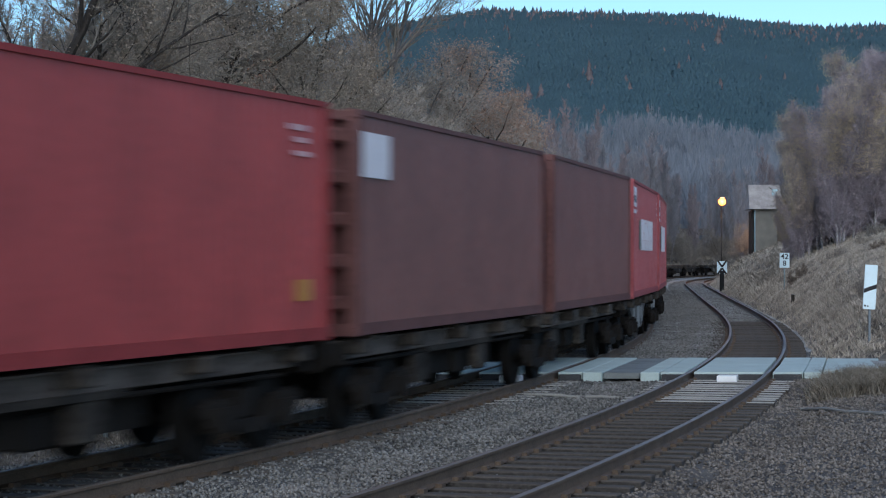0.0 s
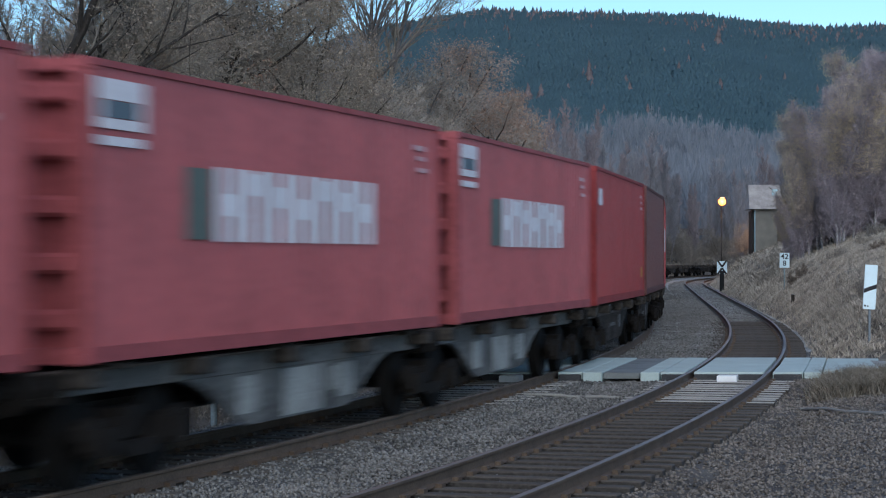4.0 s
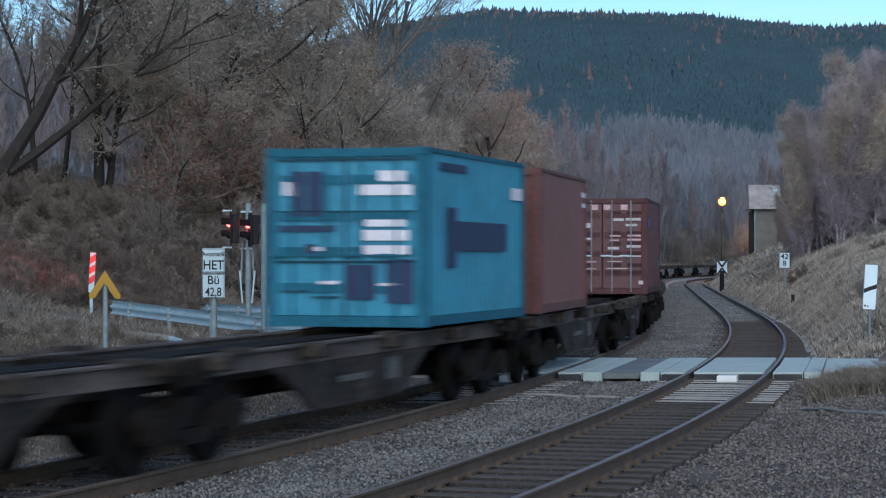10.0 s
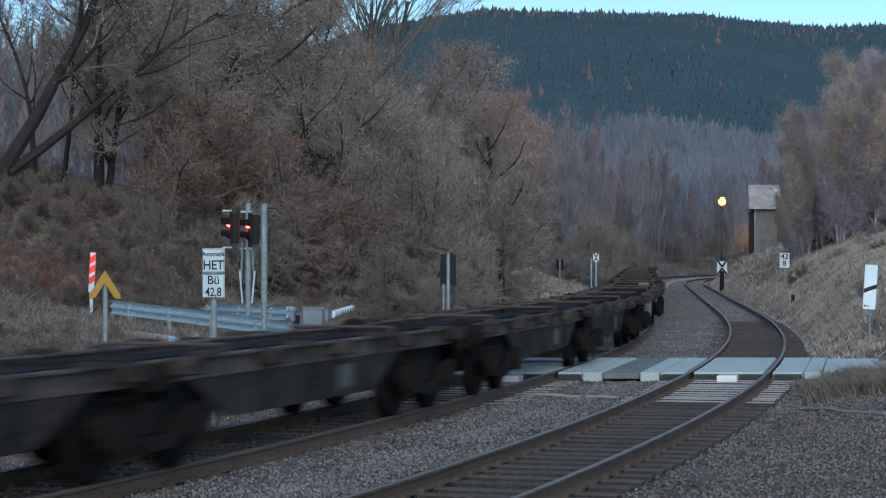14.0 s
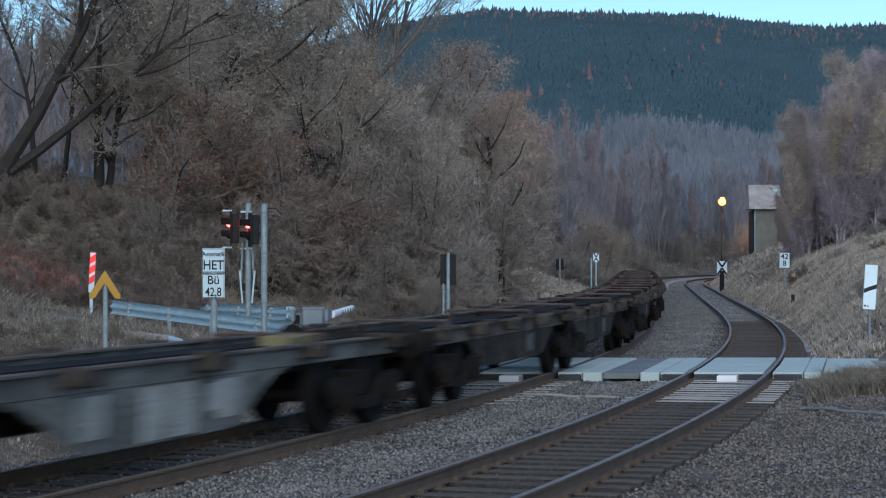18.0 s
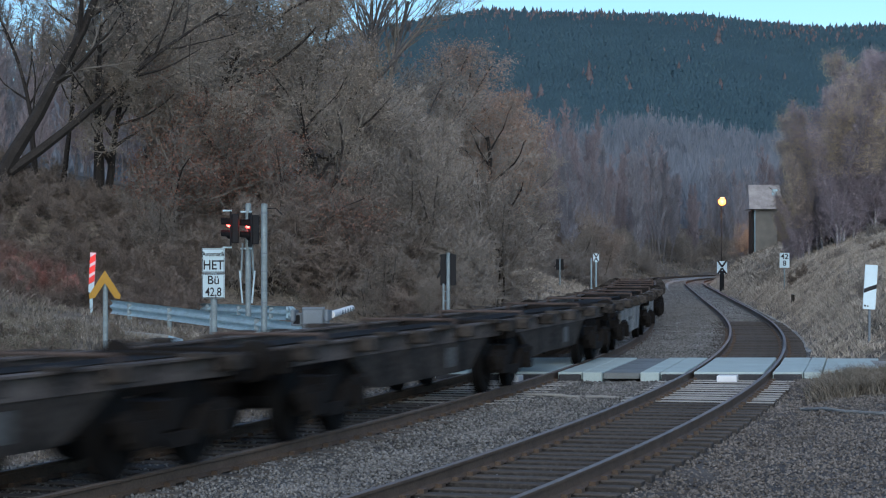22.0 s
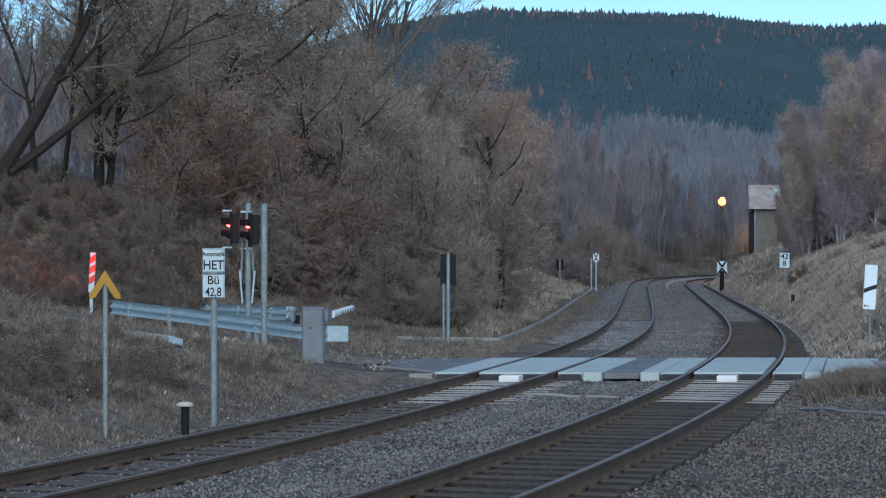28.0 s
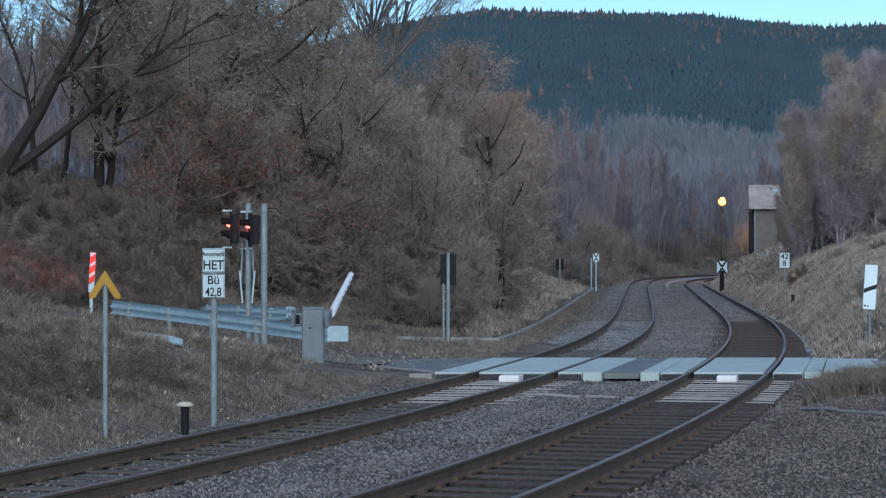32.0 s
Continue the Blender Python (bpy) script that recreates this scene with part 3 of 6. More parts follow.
def w_beam(bm, a, b):
    """A length of corrugated guard rail between two points of its top edge."""
    a, b = Vector(a), Vector(b)
    d = (b - a).normalized()
    n = Vector((d.y, -d.x, 0)).normalized()
    prof = [(0, 0), (.03, -.02), (.08, -.06), (.08, -.10), (0, -.16), (0, -.19), (.08, -.25), (.08, -.29), (.03, -.33), (0, -.35)]
    front = [[bm.verts.new(p + n * o + Vector((0, 0, z))) for o, z in prof] for p in (a, b)]
    back = [[bm.verts.new(p + n * (o - .012) + Vector((0, 0, z))) for o, z in prof] for p in (a, b)]
    for i in range(len(prof) - 1):
        bm.faces.new((front[0][i], front[0][i + 1], front[1][i + 1], front[1][i]))
        bm.faces.new((back[0][i + 1], back[0][i], back[1][i], back[1][i + 1]))
    for s in (0, 1):
        for i in range(len(prof) - 1):
            bm.faces.new((front[s][i], back[s][i], back[s][i + 1], front[s][i + 1]))


def guard_rail(pts, label, end_plate=False):
    t = thing("guard_rail", label, "guard rail", "guard rails at the crossing")
    for a, b in zip(pts, pts[1:]):
        bm = bmesh.new()
        w_beam(bm, a, b)
        part("beam", bm, M["galv"], t)
    for i, (a, b) in enumerate(zip(pts, pts[1:])):
        m = (Vector(a) + Vector(b)) / 2
        d = (Vector(b) - Vector(a)).normalized()
        part("post", boxes((m.x - .05, m.x + .05, m.y + .03, m.y + .11, float(ground_z(m.x, m.y)) - .3, m.z - .03)), M["poststeel"], t)
    if end_plate:
        x, y, z = pts[0]
        part("end_plate", boxes((x - .05, x + .42, y - .03, y, z - .33, z + .02), bevel=.01), M["galv"], t)
    return t


BARRIER_REST = Matrix.Translation((-2.3, 43.05, 1.06)) @ Matrix.Rotation(radians(85), 4, "Z")


def build_crossing_gear():
    global BARRIER_ARM
    guard_rail([(-2.5, 46.6, .70), (-3.7, 48.1, .79), (-4.9, 49.6, .89), (-6.1, 51.1, .98), (-7.3, 52.6, 1.06), (-8.5, 54.1, 1.14)],
               "galvanised steel guard rail at the roadside", True)
    second = guard_rail([(-3.97, 54.0, .97), (-4.9, 55.3, .97), (-5.9, 56.8, .97), (-6.9, 58.3, .97), (-7.9, 59.8, .99)],
                        "second galvanised guard rail with a rounded end")
    bm = bmesh.new()
    bend = [Vector((-3.97 + .13 * math.sin(a), 54.13 - .13 * math.cos(a), .97)) for a in np.linspace(-.2, 3.0, 8)]
    for p, q in zip(bend, bend[1:]):
        w_beam(bm, p, q)
    part("rounded_end", bm, M["galv"], second)
    # bare tall post
    t = thing("steel_post", "tall bare galvanised steel post in the grass", "post")
    part("pole", post(-4.0, 47.4, 3.42, .07), M["poststeel"], t)
    for z in (1.2, 1.9, 2.3, 3.2):
        part("strap", tubes(((-4.0, 47.4, z), (-4.0, 47.4, z + .03), .075), n=14), M["greybox"], t)
    part("cable_arm", tubes(((-4.0, 47.4, 3.32), (-3.75, 47.5, 3.33), .012), ((-3.75, 47.5, 3.33), (-3.6, 47.5, 3.18), .012), n=6), M["black"], t)
    # road signal with two heads
    t = thing("crossing_signal", "crossing signal with red lamps lit on a steel post", "traffic signal", "crossing signals")
    x, y = -4.78, 52.0
    part("pole", post(x, y, 3.54, .07), M["poststeel"], t)
    signal_head(t, x - .42, y - .1, 2.93, -84)
    signal_head(t, x + .06, y - .2, 2.9, -74)
    for dx, tl in ((-.16, -6), (.14, 6)):
        s = part("cross_slat", boxes((-.02, .02, -.01, .01, -.4, .4), bevel=.003), M["white"], t, "white slat of a crossbuck seen edge on")
        s.matrix_basis = pose(x + dx, y - .16, 1.5, 0, tl * 1.0, 40)
        s = part("cross_slat", boxes((-.022, .022, -.01, .01, -.42, .42), bevel=.003), M["poststeel"], t)
        s.matrix_basis = pose(x + dx * .9, y - .14, 2.15, 0, -tl * .5, 40)
    glare = bpy.data.lights.new("signal_light", "SPOT")
    glare.energy, glare.color, glare.spot_size, glare.spot_blend, glare.shadow_soft_size = 900, (1.0, .06, .05), radians(15), .9, .08
    new("signal_light", glare).matrix_world = look((x - .75, y - .05, 2.92), (-9.6, 56.5, 2.1))
    # signals seen from behind
    for x, y, top, w, h in ((.14, 57.0, 2.34, .42, .84), (7.67, 139.0, 2.1, .5, .7)):
        t = thing("crossing_signal", "back of a black crossing signal on a grey post", "traffic signal", "crossing signals")
        part("pole", post(x, y, top, .05), M["poststeel"], t)
        b = part("backboard", boxes((x - w / 2, x + w / 2, y + .06, y + .1, top - .03 - h, top - .03), bevel=.01), M["black"], t)
        part("lamp_case", boxes((x - w * .4, x + w * .4, y + .1, y + .3, top - h + .05, top - .1), bevel=.02), M["black"], b)
        part("hood", prism([(x - w * .45, top - h * .45), (x - w * .72, top - h * .75), (x - w * .72, top - h * .85), (x - w * .45, top - h * .7)], y + .12, y + .3), M["black"], b)
        if y < 100:
            part("side_pole", post(x - .125, y + .05, 1.5, .03), M["poststeel"], t)
            for z in (.3, .55, .8, 1.05, 1.3):
                part("rung", tubes(((x - .12, y + .05, z), (x, y, z), .01), n=6), M["galv"], t)
    # barrier machine
    t = thing("barrier_machine", "grey barrier machine cabinet with its arm across the road", "barrier")
    x, y = -2.63, 43.0
    part("cabinet", boxes((x - .22, x + .22, y - .2, y + .2, -.25, 1.2), bevel=.03), M["greybox"], t)
    part("lid", boxes((x - .225, x + .225, y - .205, y + .205, 1.17, 1.215), bevel=.015), M["greybox"], t)
    part("side_housing", boxes((x - .45, x - .225, y - .08, y + .16, .84, 1.1), bevel=.012), M["greybox"], t)
    part("housing_panel", boxes((x - .4, x - .27, y - .085, y - .082, .88, 1.06)), M["black"], t)
    part("lock", tubes(((x - .05, y - .2, .8), (x - .05, y - .215, .8), .02), n=10), M["black"], t)
    part("hub", tubes(((x + .2, y, 1.06), (x + .33, y, 1.06), .09), n=14), M["greybox"], t)
    part("side_case", boxes((x + .22, x + .32, y - .14, y + .12, .88, 1.16), bevel=.01), M["greybox"], t)
    arm = new("barrier_arm")
    arm.parent = t
    BARRIER_ARM = arm
    arm.matrix_basis = BARRIER_REST
    arm["label"] = "white barrier arm with a row of dark spots"
    part("boom", tubes(((.1, -.02, 0), (3.25, -.02, .06), .075, .062), ((3.25, -.02, .06), (3.3, -.02, .06), .062, .03), n=14), M["boom"], arm)
    for k in range(5):
        part("spot", tubes(((k * .42 + 1.3, -.078, .02 + k * .008), (k * .42 + 1.3, -.1, .02 + k * .008), .042), n=10), M["greybox"], arm)
    for y0 in (.66, -.03):
        part("counter_arm", boxes((-.5, .15, y0, y0 + .03, -.1, .1), bevel=.008), M["greybox"], arm)
        part("counterweight", boxes((-.56, -.4, y0 - .02, y0 + .06, -.13, .12), bevel=.02), M["greybox"], arm)


build_crossing_gear()


def build_drain():
    t = thing("drain_plate", "pale metal drain plate half hidden in the grass", "drain")
    z = float(ground_z(-4.95, 39.2))
    p = part("plate", boxes((-.14, .14, -.02, .02, -.1, .08), bevel=.008), M["galv"], t)
    p.matrix_basis = pose(-4.95, 39.2, z + .1, -50, 16, 20)
    q = part("channel", boxes((-.8, 0, -.06, .06, -.08, .08), bevel=.01), M["kerb"], t)
    q.matrix_basis = pose(-5.1, 39.3, z + .12, 0, 6, 12)


build_drain()


# ---------- far buildings and lamp ----------
def build_far_things():
    x, y = 27.9, 184.0
    t = thing("tower_hut", "narrow tall rendered hut with a slate roof among birches", "hut")
    zb = float(ground_z(x, y)) - .6
    part("wall", boxes((x - .75, x + 1.1, y, y + 2.6, zb, 6.45)), M["plaster"], t)
    part("downpipe", tubes(((x - .82, y - .05, zb), (x - .82, y - .05, 6.3), .05), n=8), M["galv"], t)
    part("dark_corner", boxes((x - 1.02, x - .76, y + .3, y + 2.4, zb, 6.2)), M["bark"], t)
    bm = bmesh.new()
    vs = [bm.verts.new(v) for v in ((x - 1.35, y - .5, 6.35), (x + 1.5, y - .5, 6.35), (x + 1.5, y + 1.3, 8.5), (x - 1.2, y + 1.3, 8.5), (x - 1.35, y + 3.1, 6.35), (x + 1.5, y + 3.1, 6.35))]
    bm.faces.new((vs[0], vs[1], vs[2], vs[3]))
    bm.faces.new((vs[3], vs[2], vs[5], vs[4]))
    bm.faces.new((vs[0], vs[3], vs[4]))
    bm.faces.new((vs[1], vs[5], vs[2]))
    bm.faces.new((vs[0], vs[4], vs[5], vs[1]))
    rf = part("roof", bm, M["roof"], t)
    part("skylight", boxes((x + .75, x + 1.25, y + .42, y + .5, 7.55, 8.1)), M["galv"], rf)
    x, y, z = 26.3, 200.0, 7.4
    t = thing("street_lamp", "lit orange street lamp on a slim pole", "street lamp")
    part("pole", tubes(((x, y + .2, -1), (x, y + .2, z + .4), .05, .035), n=10), M["black"], t)
    part("arm", tubes(((x, y + .2, z + .4), (x, y - .3, z + .37), .03), n=8), M["black"], t)
    part("hood", boxes((x - .2, x + .2, y - .55, y + .05, z + .32, z + .42), bevel=.03), M["greybox"], t)
    bm = bmesh.new()
    bmesh.ops.create_icosphere(bm, subdivisions=2, radius=.36, matrix=Matrix.Translation((x, y - .3, z)))
    part("bulb", bm, M["streetlamp"], t, "glowing orange sodium bulb")
    lamp = bpy.data.lights.new("street_lamp_light", "POINT")
    lamp.energy, lamp.color, lamp.shadow_soft_size = 700, (1.0, .45, .15), .3
    new("street_lamp_light", lamp).location = (x, y - 1.4, z)
    # road bridge beyond the bend
    t = thing("road_bridge", "low dark road bridge with pale parapet behind the trees", "bridge")
    part("deck", boxes((34, 49, 330, 337, 5.6, 6.6)), M["farwall"], t)
    part("parapet", boxes((37.3, 43.2, 329.7, 330, 4.4, 4.85)), M["kerb"], t)
    for px in (38.5, 44.5):
        part("pier", boxes((px - .3, px + .3, 332, 336, -1, 5.6)), M["farwall"], t)


build_far_things()


# ---------- trees ----------
def rot_about(v, axis, a):
    return v * math.cos(a) + axis.cross(v) * math.sin(a) + axis * axis.dot(v) * (1 - math.cos(a))


class Plant:
    """Grows a branching skeleton; wood and twigs are kept apart."""
    def __init__(self, seed):
        self.r = random.Random(seed)
        self.wv, self.wf, self.tv, self.tf, self.tips = [], [], [], [], []

    def stick(self, pts, radii, n, wood=True):
        vs, fs = (self.wv, self.wf) if wood else (self.tv, self.tf)
        base = len(vs)
        for i, (p, r) in enumerate(zip(pts, radii)):
            d = (pts[min(i + 1, len(pts) - 1)] - pts[max(i - 1, 0)]).normalized()
            a = d.orthogonal().normalized()
            b = d.cross(a)
            for k in range(n):
                t = k * math.tau / n
                vs.append((p + a * (r * math.cos(t)) + b * (r * math.sin(t)))[:])
        for i in range(len(pts) - 1):
            for k in range(n):
                q = base + i * n + k
                w = base + i * n + (k + 1) % n
                fs.append((q, w, w + n, q + n))

    def twig(self, p, d, length, width):
        """One thin spike of three sides."""
        a = d.orthogonal().normalized()
        b = d.cross(a)
        base = len(self.tv)
        for t in (0, 2.1, 4.2):
            self.tv.append((p + a * (width * math.cos(t)) + b * (width * math.sin(t)))[:])
        tip = p + d * length
        self.tv.append(tip[:])
        self.tf += [(base, base + 1, base + 3), (base + 1, base + 2, base + 3), (base + 2, base, base + 3)]
        self.tips.append(tip)

    def branch(self, p, d, length, radius, level, spec):
        r = self.r
        segs = spec["segs"][level]
        pts, radii, dirs = [p.copy()], [radius], [d]
        for i in range(segs):
            wob = Vector((r.gauss(0, 1), r.gauss(0, 1), r.gauss(0, 1))) * spec["wobble"]
            d = (d + wob + Vector((0, 0, spec["lift"][level]))).normalized()
            p = p + d * (length / segs)
            pts.append(p.copy())
            radii.append(max(radius * (1 - (i + 1) / segs * (1 - spec["taper"])), .006))
            dirs.append(d)
        last = level == spec["levels"]
        self.stick(pts, radii, (7, 5, 4, 3, 3)[level], level < spec["wood"])
        if last:
            for k in range(spec["twigs"]):
                u = r.uniform(.15, 1) * segs
                i = min(int(u), segs - 1)
                q = pts[i].lerp(pts[i + 1], u - i)
                dd = rot_about(dirs[i + 1], dirs[i + 1].orthogonal().normalized(), r.uniform(.3, 1.0))
                dd = rot_about(dd, dirs[i + 1], r.uniform(0, math.tau))
                dd = (dd + Vector((0, 0, spec["droop"]))).normalized()
                self.twig(q, dd, r.uniform(.5, 1) * spec["twig"], spec["tw"])
            return
        kids = spec["kids"][level]
        for k in range(kids):
            u = (spec["from"][level] + (1 - spec["from"][level]) * (k + r.random()) / kids) * segs
            i = min(int(u), segs - 1)
            q = pts[i].lerp(pts[i + 1], u - i)
            ang = r.uniform(*spec["angle"])
            dd = rot_about(dirs[i + 1], dirs[i + 1].orthogonal().normalized(), ang)
            dd = rot_about(dd, dirs[i + 1], k * 2.4 + r.uniform(-.5, .5))
            f = 1 - .45 * (u / segs)
            self.branch(q, dd, length * spec["ratio"][level] * f * r.uniform(.75, 1.2), radii[i] * .55, level + 1, spec)


def leaves(points, rnd, count, size, spread):
    vs, fs = [], []
    for _ in range(count):
        p = rnd.choice(points) + Vector((rnd.gauss(0, spread), rnd.gauss(0, spread), rnd.gauss(0, spread)))
        a = Vector((rnd.gauss(0, 1), rnd.gauss(0, 1), rnd.gauss(0, 1))).normalized()
        b = a.orthogonal().normalized()
        s = size * rnd.uniform(.6, 1.2)
        k = len(vs)
        vs += [(p + a * s)[:], (p + b * s * .6)[:], (p - a * s)[:], (p - b * s * .6)[:]]
        fs.append((k, k + 1, k + 2, k + 3))
    return vs, fs


def make_tree(name, label, category, seed, spec, stems, bark, twig, leaf=None, group="", kind=""):
    pl = Plant(seed)
    for p, d, n, r in stems:
        pl.branch(Vector(p), Vector(d).normalized(), n, r, 0, spec)
    root = thing(name, label, category, group, kind)
    one = len(stems) == 1
    wood = new("trunk" if one else "stem_clump", mesh_of("trunk" if one else "stem_clump", pl.wv, pl.wf, bark))
    wood.parent = root
    if not one:
        tagged(wood, kind="stuff")
    new("crown", mesh_of("crown", pl.tv, pl.tf, twig)).parent = root
    if leaf:
        mat, count, size, spread = leaf
        top = max(t.z for t in pl.tips)
        v, f = leaves([t for t in pl.tips if mat is not M["goldleaf"] or t.z > .4 * top], pl.r, count, size, spread)
        new("leaves", mesh_of("leaves", v, f, mat)).parent = root
    return root


OAK = dict(levels=3, wood=2, segs=(7, 6, 5, 4), wobble=.13, lift=(.02, .03, .02, .0), taper=.35, kids=(11, 9, 8), ratio=(.62, .5, .5), angle=(.5, 1.1),
           twigs=8, twig=.5, tw=.011, droop=.1)
OAK["from"] = (.25, .2, .15)
LEANER = dict(levels=3, wood=2, segs=(7, 5, 4, 3), wobble=.09, lift=(.03, .05, .03, .0), taper=.16, kids=(9, 6, 5), ratio=(.5, .5, .5), angle=(.4, .9),
              twigs=6, twig=.5, tw=.008, droop=.1)
LEANER["from"] = (.34, .25, .15)
FAN = dict(levels=2, wood=1, segs=(8, 5, 4), wobble=.045, lift=(.01, .04, .03), taper=.25, kids=(13, 8), ratio=(.42, .45), angle=(.25, .65),
           twigs=9, twig=.6, tw=.009, droop=.3)
FAN["from"] = (.3, .15)
BUSH = dict(levels=2, wood=1, segs=(5, 4, 3), wobble=.2, lift=(.03, .03, .0), taper=.3, kids=(11, 9), ratio=(.55, .5), angle=(.4, 1.15),
            twigs=13, twig=.32, tw=.010, droop=.05)
BUSH["from"] = (.08, .1)
FINE = dict(BUSH, twigs=26, twig=.17, tw=.0052)
BIRCH = dict(levels=2, wood=1, segs=(8, 5, 4), wobble=.06, lift=(.03, .1, .0), taper=.25, kids=(46, 8), ratio=(.2, .5), angle=(.25, .7),
             twigs=12, twig=.6, tw=.013, droop=-.4)
BIRCH["from"] = (.03, .1)
SLIM = dict(levels=2, wood=1, segs=(7, 4, 3), wobble=.06, lift=(.04, .06, .0), taper=.2, kids=(30, 6), ratio=(.17, .5), angle=(.15, .5),
            twigs=7, twig=.9, tw=.022, droop=.35)
SLIM["from"] = (.14, .15)


def plant(src, x, y, turn=0.0, size=1.0, sink=.15, lean=(0, 0), z=None):
    zz = float(ground_z(x, y)) if z is None else z
    m = pose(x, y, zz - sink, lean[0], lean[1], turn)
    c = copy_thing(src, m)
    c.scale = (size, size, size)
    return c


def build_woods():
    r = random.Random(5)
    oaks = [make_tree("oak_tree", "bare spreading oak with some withered leaves", "tree", 11 + k, OAK,
                      [((0, 0, 0), (.1 * k - .1, 0, 1), 8.5, .26)], M["bark"], M["twig"], (M["leaf"], 15000 if k else 9000, .043, .16), "trees on the bank") for k in range(3)]
    limbs = [((0, 0, 0), (.02, 0, 1), 9.5, .22)]
    limbs += [((r.uniform(-.15, .15), r.uniform(-.15, .15), r.uniform(6.2, 8.6)), (r.uniform(-.75, .85), r.uniform(-.7, .7), r.uniform(.75, 1.1)), r.uniform(5.5, 8), r.uniform(.02, .038)) for _ in range(40)]
    rusty_oak = make_tree("oak_tree", "oak still holding rusty brown leaves", "tree", 16, OAK, [((0, 0, 0), (.05, 0, 1), 8.5, .24)],
                          M["bark"], M["paletwig"], (M["rustbrown"], 16000, .045, .16), "trees on the bank")
    fan = make_tree("ash_tree", "tall bare tree with a fan of rising limbs", "tree", 31, FAN, limbs, M["greybark"], M["twig"], None, "trees on the bank")
    bushes = [make_tree("bare_shrub", "dense leafless grey-brown shrub on the bank", "shrub", 51 + k, BUSH,
                        [((r.uniform(-.5, .5), r.uniform(-.5, .5), 0), (r.gauss(0, .3), r.gauss(0, .3), 1), r.uniform(3.0, 4.4), .05) for _ in range(6)],
                        M["bark"], M["shrubtwig"], (M["leaf"], 1800, .028, .1), "shrubs on the bank") for k in range(3)]
    brambles = [make_tree("bramble_thicket", "low tangled red-brown bramble thicket", "shrub", 61 + k, BUSH,
                          [((r.uniform(-.9, .9), r.uniform(-.6, .6), 0), (r.gauss(0, .7), r.gauss(0, .7), 1), r.uniform(1.2, 2.2), .02) for _ in range(7)],
                          M["bark"], M["bramble"], (M["bramble"], 900, .04, .12), "thickets on the bank") for k in range(2)]
    birches = [make_tree("birch_tree", "bare birch with pale trunk and drooping twigs", "tree", 71 + k, BIRCH,
                         [((0, 0, 0), (.05, 0, 1), 10.5, .085), ((.5, .3, 0), (.12, .05, 1), 9.0, .07)], M["birchbark"], M["birchtwig"],
                         (M["goldleaf"], 11500, .034, .14) if k == 0 else None, "birches by the line") for k in range(2)]
    slims = [make_tree("slim_tree", "slender bare winter tree", "tree", 91 + k, SLIM, [((0, 0, 0), (0, 0, 1), 15, .09), ((.9, .5, 0), (.06, 0, 1), 12, .07), ((-.8, -.3, 0), (-.05, 0, 1), 13, .075)],
                       M["birchbark"] if k == 0 else M["greybark"], M["browntwig"] if k % 2 else M["greytwig"], None, "wood beyond the bend") for k in range(4)]
    pick = (0, 1, 2, 3, 1, 2, 3, 3)
    used = set()

    def put(src, *a, **k):
        if src not in used:
            used.add(src)
            x, y = a[0], a[1]
            src.matrix_basis = pose(x, y, (float(ground_z(x, y)) if k.get("z") is None else k["z"]) - k.get("sink", .15), *k.get("lean", (0, 0)), k.get("turn", 0))
            s = k.get("size", 1)
            src.scale = (s, s, s)
            return src
        return plant(src, *a, **k)

    # leaning oak at the edge and its neighbours
    lean = make_tree("leaning_tree", "dark bare tree leaning from the bank", "tree", 17, LEANER,
                     [((0, 0, 0), (.85, 0, 1), 9.5, .25), ((.52, 0, .62), (1.3, .1, 1), 8.0, .16), ((1.0, 1.5, -.2), (.04, 0, 1), 6, .11), ((1.55, 2.5, -.2), (.12, 0, 1), 6, .10), ((2.75, 2, -.3), (.1, 0, 1), 5.5, .2)],
                     M["bark"], M["darktwig"], (M["leaf"], 2600, .042, .2), "trees on the bank")
    put(lean, -13.3, 62.5)
    put(oaks[0], -11.2, 90, turn=20, size=.85)
    put(oaks[1], -9.0, 71, turn=100, size=.95)
    put(oaks[2], -7.9, 76, turn=200, size=1.0, lean=(0, 6))
    put(oaks[0], -10.6, 74, turn=140, size=.8)
    for x, y, t, s, k in ((-7.4, 74, 60, 1.0, 1), (-5.6, 78, 310, .9, 2), (-9.0, 84, 250, 1.05, 1), (-4.0, 72, 15, .7, 2), (-3.0, 77, 70, .78, 2),
                          (-6.6, 92, 40, 1.0, 2), (-10.2, 65, 190, .55, 2), (-6.2, 66, 80, .6, 1), (-8.2, 68, 10, .7, 1)):
        put(oaks[k], x, y, turn=t, size=s)
    put(fan, -2.9, 86, turn=0, size=1.12)
    pale_oak = make_tree("oak_tree", "oak with pale grey-brown twigs and few leaves", "tree", 19, OAK, [((0, 0, 0), (.05, 0, 1), 8.5, .22)],
                         M["greybark"], M["paletwig"], (M["leaf"], 5000, .043, .16), "trees on the bank")
    for x, y, t, s in ((.2, 88, 200, .95), (-.6, 82, 270, .78), (-1.6, 81, 130, .62), (-2.0, 79, 200, .75), (2.7, 97, 20, .7), (.6, 80, 330, .55)):
        put(pale_oak, x, y, turn=t, size=s)
    for x, y, t, s in ((.9, 94, 30, 1.0), (2.1, 100, 150, .88), (1.7, 91, 250, .8)):
        put(rusty_oak, x, y, turn=t, size=s)
